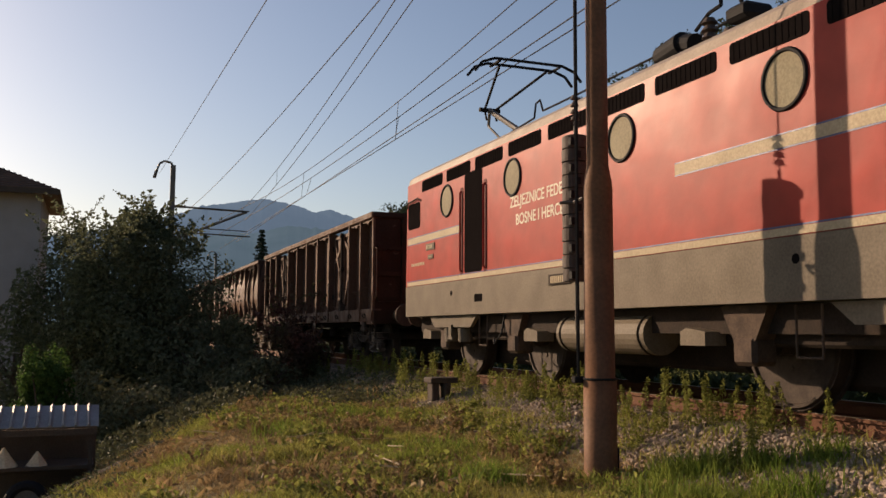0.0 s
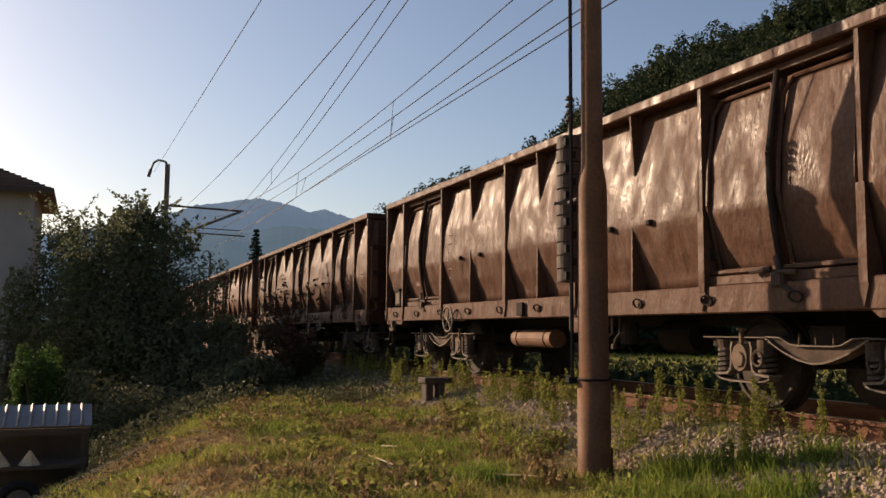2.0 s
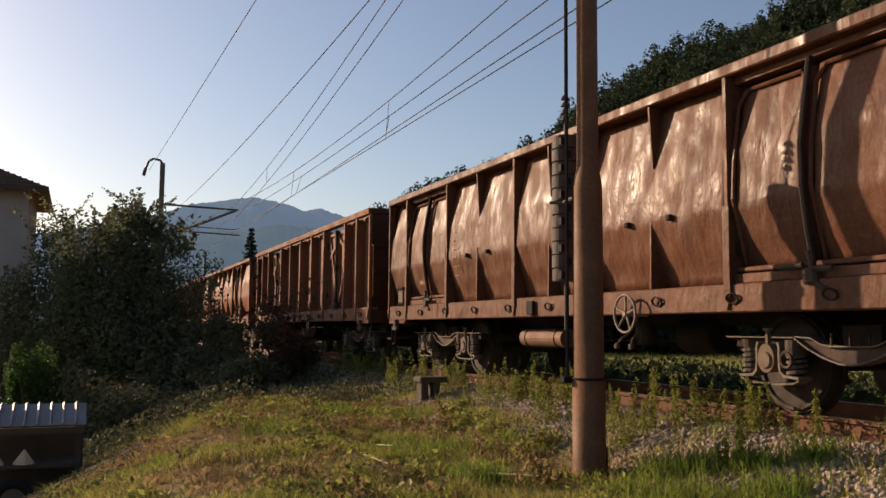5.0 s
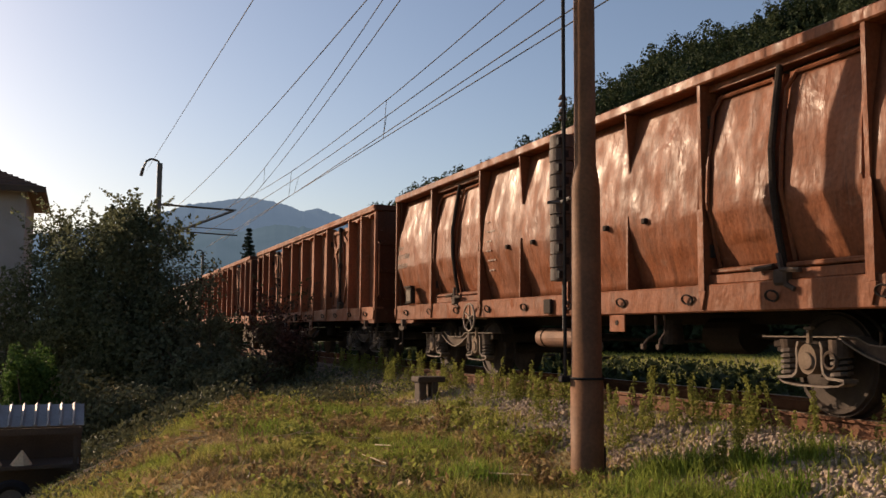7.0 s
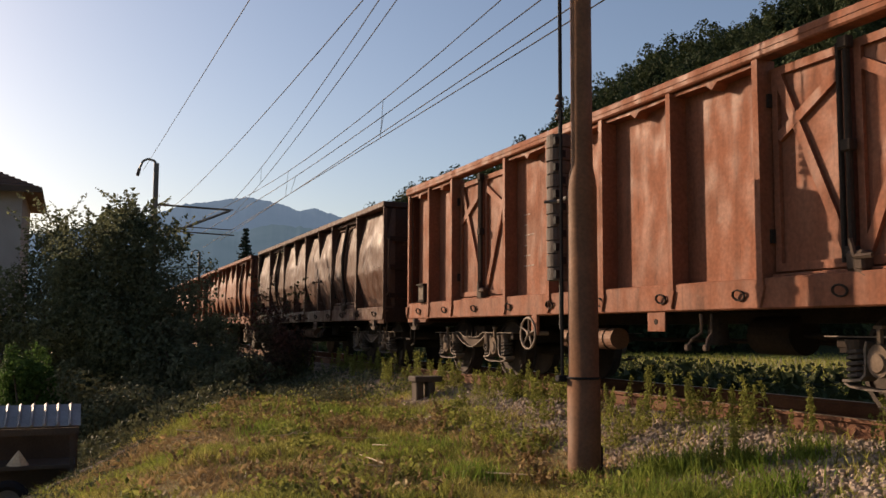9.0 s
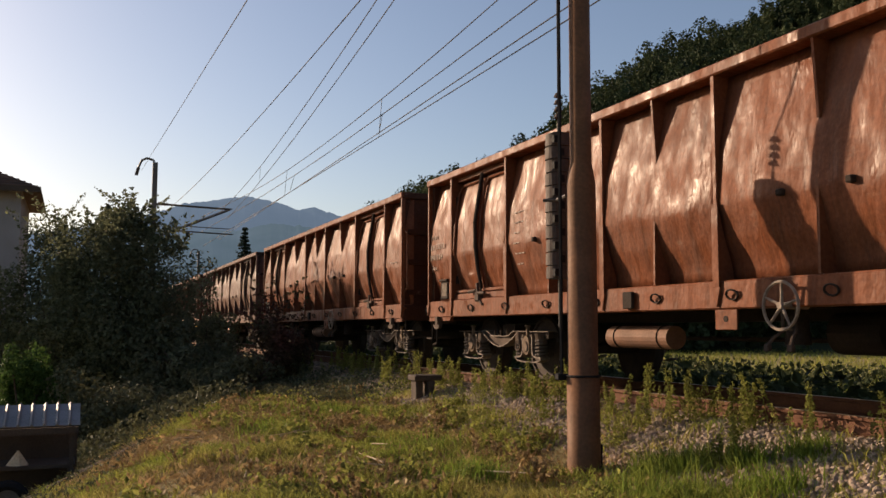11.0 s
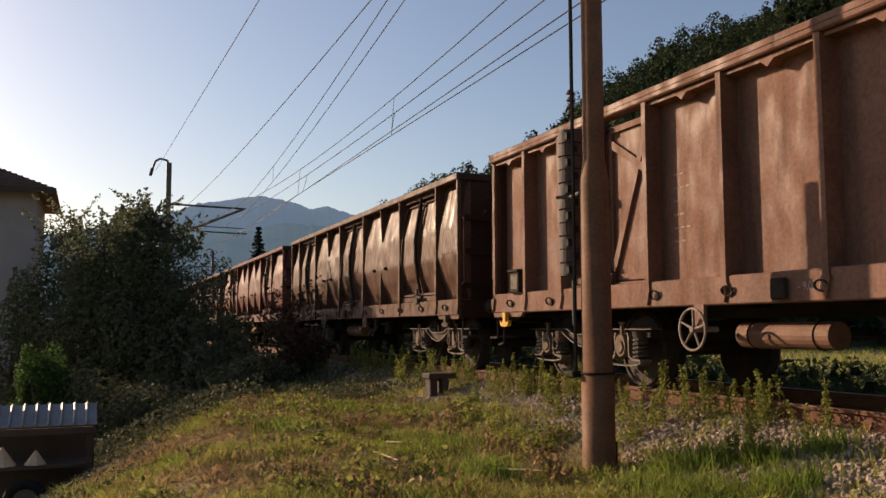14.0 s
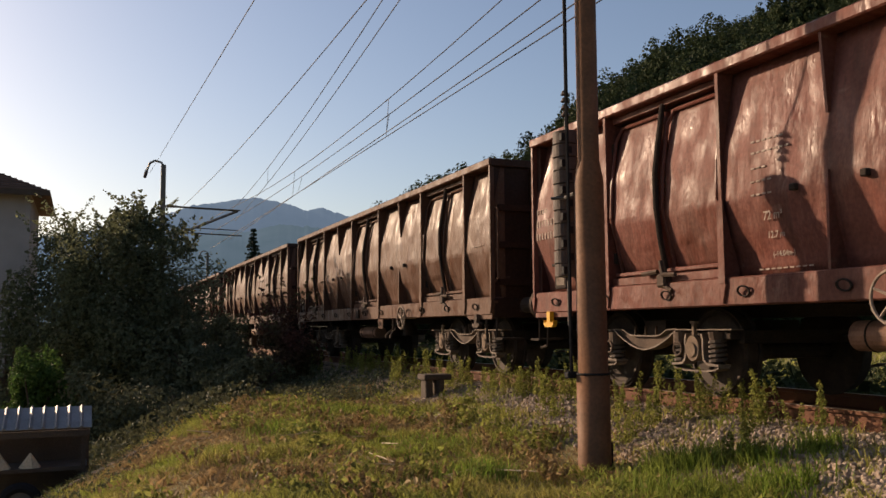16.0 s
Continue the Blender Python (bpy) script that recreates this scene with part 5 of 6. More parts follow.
build_tree("bush", "low tangled dark bush on the bank", 3.4, 19.6, -1.0, 0.1, (1.1, 0.8, 0.6), SHADY, 5500, 0.05, 9, 24, 0.4)
build_tree("bush", "low tangled dark bush on the bank", 5.1, 22.5, -0.6, 0.3, (0.45, 1.6, 0.5), LEAF, 3500, 0.05, 10, 18, 0.4)
build_tree("bush", "low tangled dark bush on the bank", 1.4, 21.0, -2.2, -0.3, (1.9, 1.6, 1.0), SHADY, 9000, 0.06, 11, 30, 0.4)
build_tree("bush", "wild bush beside the track", 3.9, 28.5, -1.2, 1.5, (0.8, 2.4, 1.3), LEAF, 6000, 0.075, 12, 24, 0.36)
build_tree("thuja_bush", "rounded bright green garden thuja", -0.80, 22.0, -2.6, 0.55, (0.70, 0.7, 1.4), THUJA, 17000, 0.045, 13, 90, 0.26)


def build_conifer(x, y, h, r, seed):
    g = np.random.default_rng(seed)
    t = thing("conifer_tree", "dark narrow distant conifer tree", "tree", "conifers")
    part("trunk", rod(bmesh.new(), (x, y, -1), (x, y, h * 0.95), 0.2, 8, 0.03), BARK, t)
    pts = []
    for k in range(26):
        z = h * (0.12 + 0.88 * k / 26)
        rr = r * (1 - z / h) * (1.15 if k % 2 else 0.85) + 0.03
        for b in range(9):
            a = g.uniform(0, 6.28)
            for i in range(22):
                u = g.uniform(0, 1)
                pts.append((x + math.cos(a) * rr * u + g.normal(0, 0.08), y + math.sin(a) * rr * u + g.normal(0, 0.08), z - 0.25 * rr * u + g.normal(0, 0.06)))
    leaves("crown", pts, 0.15, NEEDLE, t, seed=seed)


build_conifer(15.6, 90, 10.9, 2.7, 21)
build_conifer(15.5, 104, 7.6, 0.9, 22)


# ---- hills ----
# bearing from the track's line and height angle of the tree tops, in degrees
RIDGE = [(0, 4.5), (10, 5.5), (16.7, 6.8), (19.9, 8.8), (22.8, 10.2), (24.6, 10.6), (26.4, 11.3), (27.9, 12.2), (29.3, 13.4), (31.5, 14.6), (32.9, 15.6), (34.7, 16.7), (36.4, 17.4), (39.1, 17.9), (41.1, 18.6), (43.1, 19.1), (48.3, 20.8), (60, 23), (90, 22), (130, 18)]


def ridge_h(a):
    return 155 * math.tan(radians(float(np.interp(a, [r[0] for r in RIDGE], [r[1] for r in RIDGE])))) - 7.7


def hill_z(a, r):
    """Height of the wooded hillside at a bearing and a distance."""
    u = min(max((r - 65) / 90, 0), 1)
    return -0.9 + ridge_h(a) * (u * u * (3 - 2 * u)) + 1.5 * noise.noise((a * 0.2, r * 0.04, 2.0)) * u


def build_hill():
    angles, radii = np.arange(0, 131, 2.0), [62, 75, 88, 100, 112, 124, 136, 148, 160, 175, 200, 240]
    verts, faces = [], []
    for a in angles:
        for r in radii:
            z = hill_z(a, r) - (max(0, r - 165) * 0.15)
            verts.append((r * math.sin(radians(a)), r * math.cos(radians(a)), z))
    n = len(radii)
    for i in range(len(angles) - 1):
        for j in range(n - 1):
            faces.append((i * n + j, (i + 1) * n + j, (i + 1) * n + j + 1, i * n + j + 1))
    ob = cloud("hillside", verts, faces, material("forest floor", (0.05, 0.06, 0.025), 0.95, scale=0.2))
    ob.data.shade_smooth()
    tagged(ob, "steep wooded hillside behind the railway", "hill", kind="structure")
    g = np.random.default_rng(31)
    pts, ways = [], []
    for k in range(1150):
        a = g.uniform(16.5, 58)
        r = 100 + 64 * g.uniform(0, 1) ** 0.7 if k % 5 else g.uniform(60, 90)
        z = hill_z(a, r)
        R, H = g.uniform(2.0, 4.0), g.uniform(5.0, 9.5)
        c = (r * math.sin(radians(a)), r * math.cos(radians(a)), z + H * 0.5)
        p, way = crown_points(430, c, (R, R, H * 0.5), g, 8, 0.34)
        pts.append(p)
        ways.append(way)
    ob = leaves("woodland", np.concatenate(pts), 0.31, BROADLEAF, seed=32, out=np.concatenate(ways))
    tagged(ob, "dense green deciduous woodland covering the hillside", "woodland", kind="stuff")


build_hill()


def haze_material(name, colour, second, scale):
    """Distance seen through bright hazy air, painted as haze colour and a surface glow."""
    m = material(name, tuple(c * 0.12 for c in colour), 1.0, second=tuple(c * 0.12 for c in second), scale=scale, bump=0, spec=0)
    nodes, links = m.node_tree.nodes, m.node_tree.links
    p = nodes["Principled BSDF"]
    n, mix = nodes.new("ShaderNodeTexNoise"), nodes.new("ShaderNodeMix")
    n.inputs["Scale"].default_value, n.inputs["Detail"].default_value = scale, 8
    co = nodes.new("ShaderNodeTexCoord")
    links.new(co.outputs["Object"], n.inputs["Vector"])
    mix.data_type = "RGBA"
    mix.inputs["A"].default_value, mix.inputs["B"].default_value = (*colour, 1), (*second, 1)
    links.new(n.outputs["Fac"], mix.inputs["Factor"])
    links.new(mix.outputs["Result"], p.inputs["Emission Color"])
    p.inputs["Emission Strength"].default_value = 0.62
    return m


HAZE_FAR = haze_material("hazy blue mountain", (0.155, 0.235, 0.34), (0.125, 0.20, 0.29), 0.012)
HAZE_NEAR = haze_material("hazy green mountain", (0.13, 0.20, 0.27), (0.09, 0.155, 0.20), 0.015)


def build_mountain(name, marks, dist, mat, label, rough, seed):
    verts, faces = [], []
    angles = np.arange(-120, 60, 0.1)
    for a in angles:
        e = float(np.interp(a, [m[0] for m in marks], [m[1] for m in marks])) + rough * noise.noise((a * 3.0, seed, 0)) + rough * 0.6 * noise.noise((a * 12.0, seed, 3))
        top = dist * math.tan(radians(max(e, 0.5)))
        for u, k in ((0.0, -0.02), (0.35, 0.4), (0.7, 0.78), (1.0, 1.0), (1.5, -0.1)):
            r = dist * (0.72 + 0.28 * u)
            verts.append((r * math.sin(radians(a)), r * math.cos(radians(a)), top * k))
    for i in range(len(angles) - 1):
        for j in range(4):
            faces.append((i * 5 + j, (i + 1) * 5 + j, (i + 1) * 5 + j + 1, i * 5 + j + 1))
    ob = cloud(name, verts, faces, mat)
    ob.data.shade_smooth()
    tagged(ob, label, "mountain", kind="structure")


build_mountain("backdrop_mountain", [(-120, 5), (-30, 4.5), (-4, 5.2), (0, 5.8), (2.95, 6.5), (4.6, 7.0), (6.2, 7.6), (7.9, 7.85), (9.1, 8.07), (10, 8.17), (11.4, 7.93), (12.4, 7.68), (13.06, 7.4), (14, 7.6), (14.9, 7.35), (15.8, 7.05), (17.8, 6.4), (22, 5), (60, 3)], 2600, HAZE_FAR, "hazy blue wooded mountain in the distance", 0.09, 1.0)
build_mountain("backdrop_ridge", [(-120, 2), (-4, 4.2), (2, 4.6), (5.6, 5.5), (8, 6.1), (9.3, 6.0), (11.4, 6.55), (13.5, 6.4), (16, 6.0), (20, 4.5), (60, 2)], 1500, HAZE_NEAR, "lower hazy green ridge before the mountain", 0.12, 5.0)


# ---- house and yard ----
def build_house():
    h = thing("house", "old pale plastered house with a dark hipped tile roof", "house")
    x0, x1, y0, y1, zt = -6.6, -1.66, 32.5, 38.5, 5.42
    part("wall", box(bmesh.new(), x0, x1, y0, y1, -3, zt), PLASTER, h)
    bm = bmesh.new()
    o = 0.6
    a = [bm.verts.new(v) for v in ((x0 - o, y0 - o, zt - 0.15), (x1 + o, y0 - o, zt - 0.15), (x1 + o, y1 + o, zt - 0.15), (x0 - o, y1 + o, zt - 0.15), (x0 + 2.2, (y0 + y1) / 2, zt + 1.3), (x1 - 2.2, (y0 + y1) / 2, zt + 1.3))]
    for f in ((0, 1, 5, 4), (1, 2, 5), (2, 3, 4, 5), (3, 0, 4), (3, 2, 1, 0)):
        bm.faces.new([a[i] for i in f])
    roof = part("roof", bm, TILE, h, "dark weathered tiles")
    bm = bmesh.new()
    box(bm, x0 - o, x1 + o, y0 - o - 0.05, y0 - o, zt - 0.3, zt - 0.12)
    part("eaves_board", bm, BOARD, roof)
    for k in range(14):
        u = (k + 0.5) / 14
        bm = bmesh.new()
        ya, za = y0 - o + u * ((y0 + y1) / 2 - y0 + o), zt - 0.15 + u * 1.45
        box(bm, x0 - o + u * (2.2 + o), x1 + o - u * (2.2 + o), ya - 0.02, ya + 0.25, za + 0.0, za + 0.035)
        part("tile_course", bm, TILE, roof)


build_house()


def build_shed():
    s = thing("yard_shed", "low lean-to shelter with a pale corrugated sheet roof", "shed")
    for k in range(9):
        x = 0.17 - (k + 1) * 0.165
        bm = bmesh.new()
        prism(bm, [(x, 0), (x + 0.03, 0.035), (x + 0.06, 0.0), (x + 0.163, 0.0), (x + 0.163, -0.008), (x, -0.008)], "y", 0, 0.62)
        bm.transform(Matrix.Translation((0, 13.85, -0.62)) @ Matrix.Rotation(radians(24), 4, "X"))
        part("roof_sheet", bm, ZINC, s)
    part("fascia", box(bmesh.new(), -1.4, 0.15, 13.86, 13.89, -0.74, -0.65), BOARD, s)
    for x in (-1.2, 0.07):
        part("post", box(bmesh.new(), x - 0.03, x + 0.03, 13.92, 13.98, -2.6, -0.66), BOARD, s)
    part("back_board", box(bmesh.new(), -1.4, 0.15, 14.75, 14.8, -2.6, -0.42), BOARD, s)
    part("bench_top", box(bmesh.new(), -1.4, 0.12, 13.95, 14.7, -1.22, -1.17), BOARD, s)
    for x, r in ((-0.62, 0.15), (-1.05, 0.2)):
        c = rod(bmesh.new(), (x, 14.1, -1.168), (x, 14.1, -1.168 + r * 1.3), r, 7, 0.01)
        tagged(part("canvas_tarp", c, SHEETING), "pale peaked canvas bundle on a bench", "bundle", "bundles")
    wheel = thing("old_wheel", "old vehicle wheel lying against the shelter", "wheel")
    part("tyre", ring(bmesh.new(), (-0.72, 13.75, -1.6), (0, 1, 0.1), 0.22, 0.07, 24, 8), BLACK, wheel)
    hub = rod(bmesh.new(), (-0.72, 13.72, -1.6), (-0.72, 13.8, -1.6), 0.16, 18)
    part("hub", hub, STEEL, wheel)
    for k, (xa, ya, xb, yb) in enumerate(((-0.5, 12.6, 0.9, 13.6), (-0.2, 12.2, 1.0, 13.0), (-0.7, 12.1, 0.7, 12.5))):
        za, zb = ground_z(xa, ya) + 0.05, ground_z(xb, yb) + 0.05
        tagged(part("plank", rod(bmesh.new(), (xa, ya, za), (xb, yb, zb), 0.035, 6), BOARD), "grey weathered pole lying on the bank", "plank", "planks")


build_shed()


# ---- grass and weeds ----
def blades(name, pts, heights, width, mat, label, seed, lean=0.5):
    g = np.random.default_rng(seed)
    p, h = np.asarray(pts), np.asarray(heights)[:, None]
    n = len(p)
    a = g.uniform(0, 6.28, n)
    side = np.stack([np.cos(a), np.sin(a), np.zeros(n)], 1) * width * g.uniform(0.6, 1.4, (n, 1))
    tilt = np.concatenate([g.normal(0, lean, (n, 2)), np.ones((n, 1))], 1)
    mid, tip = p + tilt * h * 0.55 * [0.6, 0.6, 1], p + tilt * h * [1.2, 1.2, 0.95]
    v = np.stack([p - side, p + side, mid + side * 0.7, mid - side * 0.7, tip], 1).reshape(-1, 3)
    b = np.arange(n)[:, None] * 5
    faces = np.concatenate([b + [0, 1, 2], b + [0, 2, 3], b + [3, 2, 4]]).tolist()
    ob = cloud(name, v.tolist(), faces, mat)
    tagged(ob, label, "grass", kind="stuff")
    return ob


def build_grass():
    g = np.random.default_rng(51)
    fresh, fh, dry, dh = [], [], [], []
    for k in range(150000):
        y = 4.2 + 15.5 * g.uniform(0, 1) ** 1.25
        x = g.uniform(edge_x(y) - 1.6, 6.0)
        stony = x - 4.55 + 0.5 * noise.noise((x * 0.9, y * 0.9, 8.0))
        if stony > 0 and g.uniform() < min(0.3 + 0.6 * stony, 0.74):
            continue
        dead = noise.noise((x * 0.8, y * 0.55, 3.0)) + 0.45 * noise.noise((x * 2.5, y * 2.5, 6.0))
        z = ground_z(x, y) - 0.01
        tall = 0.07 + 0.16 * max(0, noise.noise((x * 1.9, y * 1.9, 1.0)) + 0.1)
        if dead > 0.06 + g.normal(0, 0.12):
            dry.append((x, y, z))
            dh.append(tall * g.uniform(0.4, 1.0))
        else:
            fresh.append((x, y, z))
            fh.append(tall * g.uniform(0.5, 1.25))
    blades("grass", fresh, fh, 0.006, GRASS, "short fresh green grass on the bank", 52)
    blades("dry_grass", dry, dh, 0.004, DRY, "trampled dry brown grass on the bank", 53, 0.9)
    # thick green tufts at the foot of the pole
    tuft, th = [], []
    for cx, cy, n, r in ((4.6, 6.55, 800, 0.18), (4.85, 6.35, 900, 0.2), (5.1, 6.0, 500, 0.16), (4.3, 5.85, 600, 0.3), (5.5, 5.75, 350, 0.2), (4.75, 5.35, 600, 0.3), (4.1, 6.3, 350, 0.2), (3.2, 7.3, 700, 0.3), (3.6, 9.3, 600, 0.35), (2.4, 11.5, 500, 0.4), (3.4, 13.2, 500, 0.4)):
        for k in range(n):
            x, y = cx + g.normal(0, r * 0.6), cy + g.normal(0, r * 0.6)
            tuft.append((x, y, ground_z(x, y) - 0.01))
            th.append(g.uniform(0.05, 0.22) * (0.6 + 0.8 * g.uniform()))
    blades("grass_tuft", tuft, th, 0.006, LUSH, "thick fresh green grass tufts beside the pole", 54, 0.3)
    far, fh = [], []
    for k in range(30000):
        x, y = 16 + 30 * g.uniform(0, 1) ** 1.6, g.uniform(2, 70)
        far.append((x, y, ground_z(x, y) - 0.02))
        fh.append(g.uniform(0.12, 0.4))
    blades("meadow_grass", far, fh, 0.02, GRASS, "sunlit green meadow grass beyond the track", 55)
    # dark leaves that carry the train's shade beyond the track in their colour
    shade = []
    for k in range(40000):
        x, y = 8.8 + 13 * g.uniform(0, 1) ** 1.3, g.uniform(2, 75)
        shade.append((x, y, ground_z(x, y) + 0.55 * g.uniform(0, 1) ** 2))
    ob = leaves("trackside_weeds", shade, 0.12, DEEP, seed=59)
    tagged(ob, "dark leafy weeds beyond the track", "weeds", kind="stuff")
    litter = []
    for k in range(6500):
        y = g.uniform(4.6, 18)
        x = g.uniform(edge_x(y) - 1, 4.6)
        if noise.noise((x * 0.8, y * 0.55, 3.0)) > -0.1:
            litter.append((x, y, ground_z(x, y) + g.uniform(0.0, 0.06)))
    ob = leaves("leaf_litter", litter, 0.042, DRY, stretch=2.2, seed=56)
    tagged(ob, "dry brown plant litter on the bank", "plant litter", kind="stuff")
    tangle = []
    for k in range(26000):
        y = g.uniform(15.5, 34)
        x = edge_x(y) - g.uniform(-0.6, 5.5)
        if x > 5.2:
            continue
        tangle.append((x, y, ground_z(x, y) + 0.45 * g.uniform(0, 1) ** 2))
    ob = leaves("undergrowth", tangle, 0.055, SHADY, seed=57)
    tagged(ob, "dark tangled undergrowth on the shaded bank", "undergrowth", kind="stuff")
    patch = []
    for k in range(9000):
        x, y = g.uniform(3.4, 5.7), g.uniform(14.6, 22)
        if x < 5.0 or noise.noise((x * 1.2, y * 1.2, 4.0)) > 0:
            patch.append((x, y, ground_z(x, y) + 0.22 * g.uniform(0, 1) ** 1.5))
    ob = leaves("brow_weeds", patch, 0.04, SHADY, seed=60)
    tagged(ob, "low dull green weeds on the brow of the bank", "weeds", kind="stuff")
    tangle = []
    for k in range(9000):
        y = g.uniform(9, 17)
        x = edge_x(y) - 0.5 - g.uniform(0, 4.0)
        tangle.append((x, y, ground_z(x, y) + 0.12 * g.uniform(0, 1) ** 2))
    ob = leaves("bank_weeds", tangle, 0.032, SHADY, seed=58)
    tagged(ob, "low dark weeds on the shaded slope", "weeds", kind="stuff")


build_grass()


def build_weeds():
    g = np.random.default_rng(61)
    kinds = []
    for k in range(6):
        w = thing("weed_plant", "tall leafy green weed growing beside the rail", "weed", "weeds along the rail")
        stems, pts = bmesh.new(), []
        for s in range(g.integers(2, 5)):
            a, h = g.uniform(0, 6.28), g.uniform(0.26, 0.46)
            bx, by = 0.07 * math.cos(a), 0.07 * math.sin(a)
            tip = (bx + g.normal(0, 0.05), by + g.normal(0, 0.05), h)
            rod(stems, (bx, by, -0.05), tip, 0.005, 5, 0.002)
            for i in range(85):
                u = g.uniform(0.05, 1.0)
                r = 0.05 * (1.05 - u) + 0.008
                b = g.uniform(0, 6.28)
                pts.append((bx + (tip[0] - bx) * u + r * math.cos(b), by + (tip[1] - by) * u + r * math.sin(b), h * u))
        part("stem", stems, WEED, w)
        leaves("foliage", pts, 0.018, WEED, w, stretch=2.0, upright=0.5, seed=70 + k)
        kinds.append(w)
    first = set()
    for k in range(110):
        y = 4.6 + 17 * g.uniform(0, 1) ** 1.2
        x = 5.85 + g.normal(0, 0.14)
        if k % 5 == 0:
            x, y = g.uniform(4.9, 5.6), max(y, 6.2)
        m = pose(x, y, ground_z(x, y), 0, 0, g.uniform(0, 360)) @ Matrix.Scale(g.uniform(0.65, 1.25), 4)
        i = int(g.integers(0, 6))
        if i not in first:
            first.add(i)
            kinds[i].matrix_basis = m
        else:
            copy_thing(kinds[i], m).matrix_basis = m


build_weeds()


def build_clumps():
    """Small broad-leaved plants and dry stalks in the grass."""
    g = np.random.default_rng(62)
    for k in range(46):
        y = g.uniform(5.0, 16.5)
        x = g.uniform(edge_x(y) + 0.1, 5.2)
        c = thing("herb_clump", "low green leafy herb clump in the grass", "herb", "herbs in the grass")
        r = g.uniform(0.08, 0.22)
        pts = [(g.normal(0, r * 0.6), g.normal(0, r * 0.6), abs(g.normal(0, r * 0.45)) + 0.02) for i in range(int(900 * r))]
        leaves("foliage", pts, 0.035, WEED, c, stretch=1.5, upright=0.3, seed=200 + k)
        c.matrix_basis = pose(x, y, ground_z(x, y))
    for k in range(40):
        y = g.uniform(6.0, 16.5)
        x = g.uniform(edge_x(y) + 0.2, 4.8)
        c = thing("dry_stalks", "cluster of dry brown plant stalks in the grass", "dry stalks", "dry stalks in the grass")
        bm, pts = bmesh.new(), []
        for i in range(9):
            h = g.uniform(0.1, 0.28)
            bx, by = g.normal(0, 0.09, 2)
            tx, ty = bx + g.normal(0, 0.09), by + g.normal(0, 0.09)
            rod(bm, (bx, by, -0.02), (tx, ty, h), 0.003, 4, 0.0015)
            pts += [(bx + (tx - bx) * u, by + (ty - by) * u, h * u) for u in g.uniform(0.3, 1, 12)]
        tagged(part("stalk", bm, DRY, c), kind="stuff")
        tagged(leaves("withered_foliage", pts, 0.03, DRY, c, stretch=1.8, seed=300 + k), kind="stuff")
        c.matrix_basis = pose(x, y, ground_z(x, y))
    for k in range(14):
        y = g.uniform(6.0, 12)
        x = g.uniform(edge_x(y), 4.0)
        a, L = g.uniform(0, 6.28), g.uniform(0.25, 0.6)
        p = Vector((x, y, ground_z(x, y) + 0.06))
        q = p + Vector((L * math.cos(a), L * math.sin(a), 0.03))
        tagged(part("twig", rod(bmesh.new(), p, q, 0.008, 5, 0.004), SHEETING), "pale dry twig lying in the grass", "twig", "twigs")


build_clumps()


def stencil(wagon, s, z, w, h):
    """A pale painted mark on a wagon's side; s is metres from its rear corner."""
    x = (-side_x(z) - 0.009 if wagon in bulged_ones else -1.2475) * WIDE
    bm = box(bmesh.new(), x - 0.002, x + 0.002, HALF - s - w, HALF - s, z, z + h)
    part("stencil_mark", bm, WHITE, wagon)


bulged_ones = {ob for ob, row in zip(wagons, PLAN) if row[0] is not FLAT}


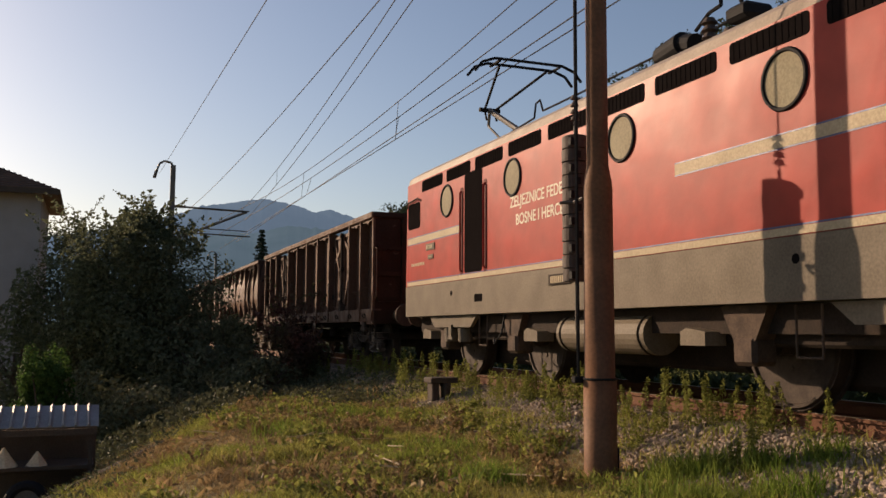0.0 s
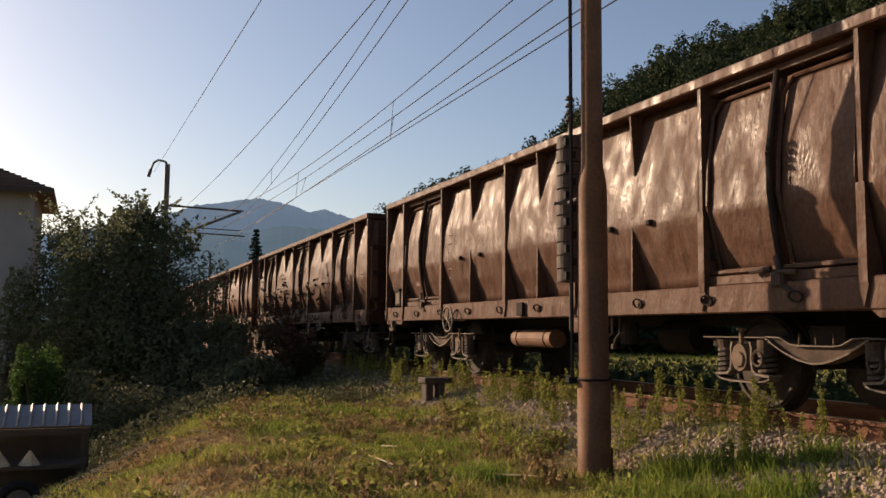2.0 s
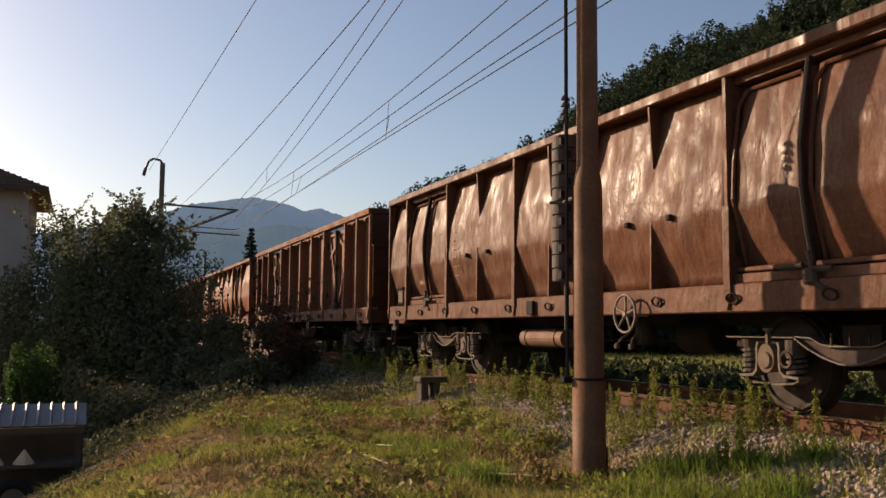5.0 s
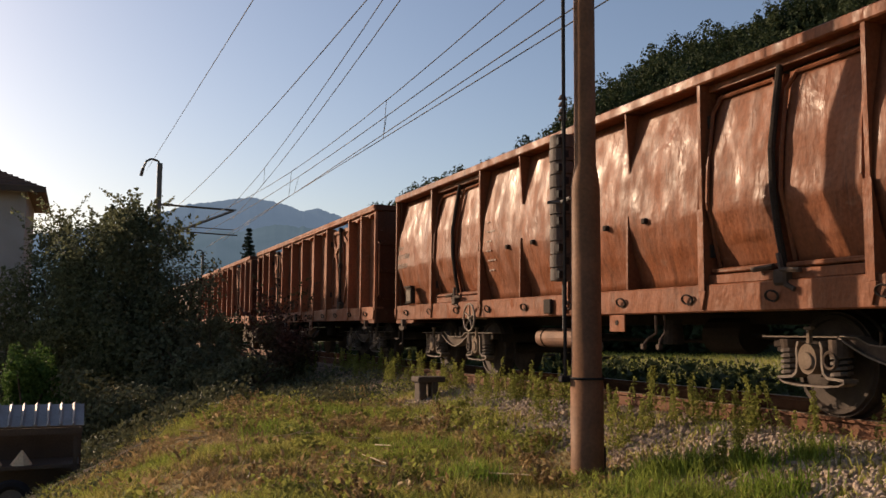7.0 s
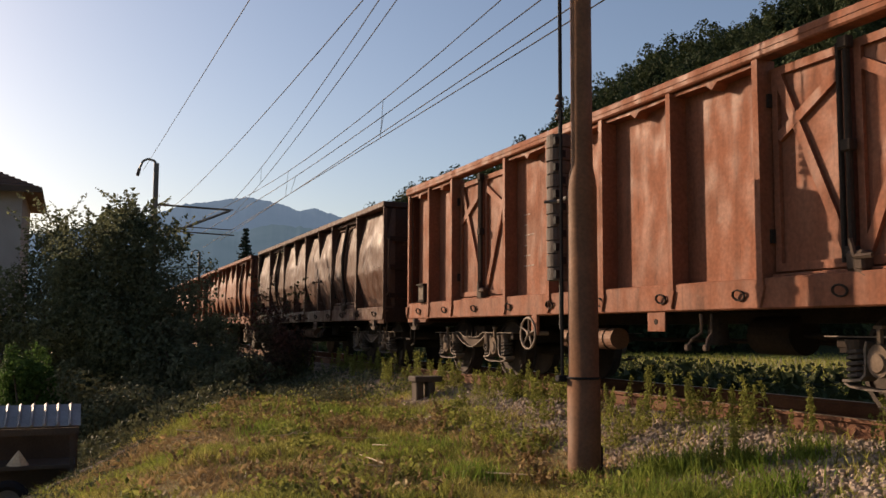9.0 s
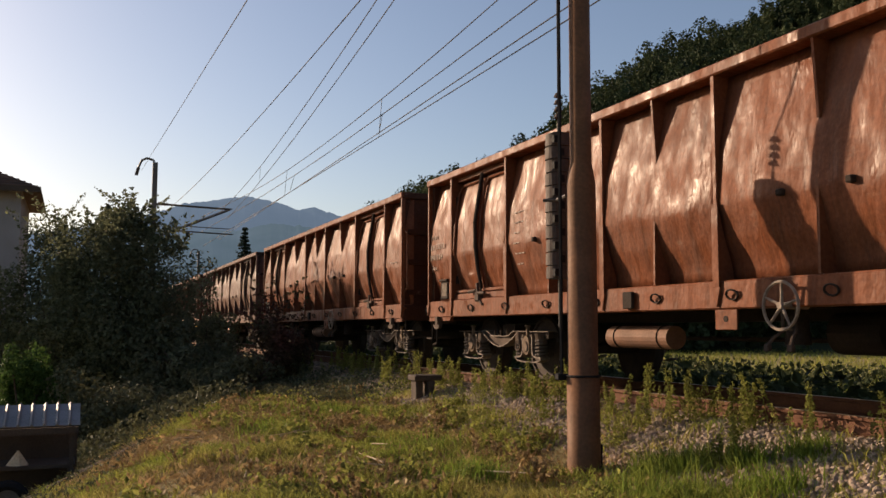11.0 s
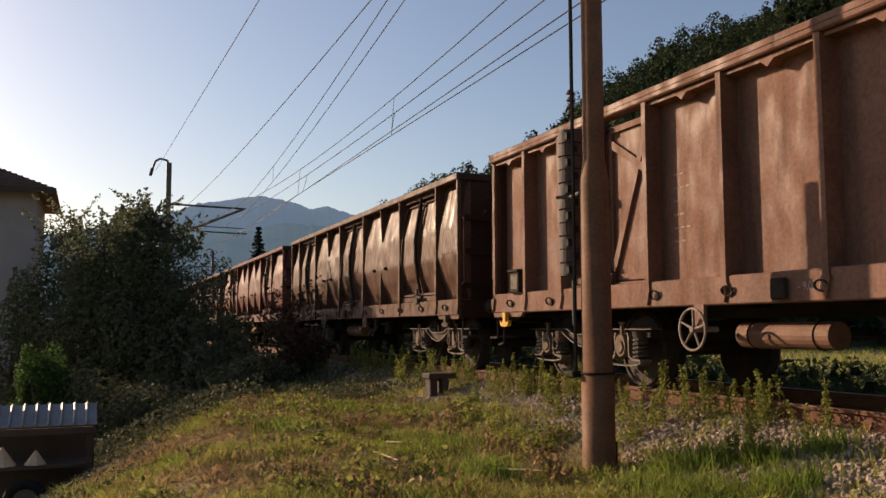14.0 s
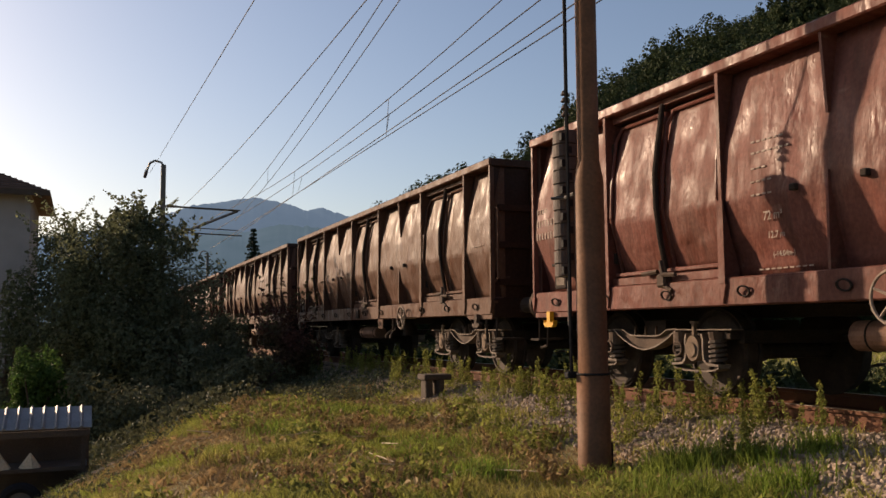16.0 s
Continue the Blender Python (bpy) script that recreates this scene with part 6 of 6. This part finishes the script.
def mark_wagons():
    g = np.random.default_rng(63)
    for i, ob in enumerate(wagons):
        if i == 15:
            continue
        flat = ob not in bulged_ones
        s0 = 4.2 if flat else (3.15 if PLAN[i][0] is not MID else 4.0)
        z = 2.3
        for r in range(6):
            k = int(g.integers(1, 4))
            for c in range(k):
                stencil(ob, s0 + c * 0.1, z, 0.07, 0.018)
            z -= 0.14
        for c in range(5):
            stencil(ob, (12.05 if not flat else 11.1) + c * 0.085, 1.95, 0.045, 0.018)
    ob = wagons[15]
    for r, (body, size, z) in enumerate((("72 m³", 0.11, 1.66), ("12.7 m", 0.085, 1.5), ("(-14.04m-)", 0.07, 1.34))):
        words("lettering", body, size, WHITE, ob, ((-side_x(z) - 0.014) * WIDE, HALF - 4.3, z), (90, 0, -90), 0.9, "white stencilled lettering")
    for r, (n, z) in enumerate(((6, 2.36), (7, 2.26), (3, 2.12), (4, 2.0), (4, 1.88))):
        for c in range(n):
            stencil(ob, 4.2 + c * 0.07, z, 0.045, 0.016)
    for c in range(9):
        stencil(ob, 4.1 + c * 0.075, 1.23, 0.05, 0.014)
    for i in (12, 13, 15):
        for o in wagons[i].children:
            if o.name.startswith("tow_hook"):
                o.data = o.data.copy()
                o.data.materials[0] = YELLOW
                o["label"] = "yellow painted fitting"

    words("lettering", "UIC", 0.17, WHITE, wagons[13], (-1.2485 * WIDE, -4.80, 1.74), (90, 0, -90), 0.9, "white stencilled lettering")
    words("lettering", "- 9,00 m -", 0.10, WHITE, wagons[13], (-(OUT - 0.0185) * WIDE, 0.25, 1.03), (90, 0, -90), 0.9, "white stencilled lettering")
    words("lettering", "Eas-z", 0.11, WHITE, wagons[10], ((-side_x(1.74) - 0.012) * WIDE, HALF - 0.12, 1.70), (90, 0, -90), 0.9, "white stencilled lettering")
    for i in (6, 9, 10, 11, 15):
        for z, n, h in ((2.20, 4, 0.07), (2.03, 8, 0.10), (1.86, 7, 0.10)):
            for c in range(n):
                stencil(wagons[i], 0.10 + c * 0.075, z, 0.03, h * 0.85)
    # the brake hand wheel stands elsewhere on some of them
    for i, y in ((1, 2.9), (6, 2.75), (9, 2.75), (15, 0.6), (4, -1.87), (10, -1.87), (11, -1.87), (12, -1.87), (14, 2.1)):
        for o in wagons[i].children:
            if o.name.startswith("hand_wheel"):
                o.location.y = y


mark_wagons()


# ---- ballast ----
def stone_mesh(seed):
    g = np.random.default_rng(seed)
    bm = bmesh.new()
    bmesh.ops.create_icosphere(bm, subdivisions=1, radius=1)
    for v in bm.verts:
        v.co *= g.uniform(0.7, 1.2)
        v.co.z *= 0.7
    me = bpy.data.meshes.new("stone")
    bm.to_mesh(me)
    bm.free()
    me.materials.append(STONE)
    return me


def build_ballast():
    g = np.random.default_rng(81)
    meshes = [stone_mesh(90 + i) for i in range(5)]
    bed = thing("ballast", "pale crushed stone ballast beside the rail", "ballast")
    tagged(bed, kind="structure")
    vs = [np.array([v.co[:] for v in m.vertices]) for m in meshes]
    fs = [np.array([p.vertices[:] for p in m.polygons]) for m in meshes]
    verts, faces, n, singles = [], [], 0, 0
    for k in range(17000):
        near = k < 300
        y = g.uniform(5.0, 8.2) if near else 4.0 + 20 * g.uniform(0, 1) ** 1.3
        x = g.uniform(4.75, 6.1) if near else 4.5 + 1.75 * g.uniform(0, 1) ** 0.8
        if x < 5.3 and noise.noise((x * 0.9, y * 0.9, 8.0)) < -0.12:
            continue
        r = g.uniform(0.014, 0.036)
        z = ground_z(x, y) + r * 0.3
        rot = Euler(g.uniform(0, 6.28, 3))
        i = int(g.integers(0, 5))
        if near:
            ob = new("stone", meshes[i])
            ob.parent = bed
            ob.matrix_basis = Matrix.LocRotScale((x, y, z), rot, (r, r, r))
        else:
            q = np.array(rot.to_matrix())
            verts.append(vs[i] @ q.T * r + [x, y, z])
            faces.append(fs[i] + n)
            n += len(vs[i])
    rest = cloud("loose_stones", np.concatenate(verts).tolist(), np.concatenate(faces).tolist(), STONES, bed)
    tagged(rest, kind="stuff")


build_ballast()

# ---- movement ----
# seconds, and where the first wagon's rear corner stands on the track
TRAVEL = [
    (0, 31.05), (1, 17.02), (2, 2.93), (3, -11.21), (4, -25.42), (6.5, -61.04), (7, -68.24), (7.5, -75.44), (8, -82.64), (8.5, -89.86), (9, -97.10),
    (11.5, -133.55), (12, -140.83), (12.5, -148.12), (13, -155.44), (13.5, -163.02), (14, -170.42), (14.5, -177.87), (15, -185.22), (15.5, -192.66), (16, -199.95)]


def motions():
    def rows(offset):
        return [(t, pose(TRACK, s + offset, 0)) for t, s in TRAVEL]
    times, places = [t for t, s in TRAVEL], [s for t, s in TRAVEL]
    walk(loco, rows(-14.64 - LOCO / 2 * LONG))
    for i, ob in enumerate(wagons):
        walk(ob, rows(i * PITCH - 6.4))
    # wheels roll while their vehicle passes near
    for i, ob in enumerate([loco] + wagons):
        shift = -14.64 - LOCO / 2 * LONG if i == 0 else (i - 1) * PITCH - 6.4
        r = 0.6 if i == 0 else 0.46
        where = np.interp(np.arange(481) / 30, times, places) + shift
        near = [k for k in range(481) if -9 < where[k] < 30]
        if not near:
            continue
        for o in ob.children:
            if not o.name.startswith("wheelset"):
                continue
            y = o.location.y
            turn = [(k / 30, pose(0, y, r, math.degrees((where[near[0]] - where[k]) / r) % 360)) for k in near]
            if near[0] > 0:
                turn.insert(0, (0.0, turn[0][1]))
            if near[-1] < 480:
                turn.append((16.0, turn[-1][1]))
            walk(o, turn)


motions()
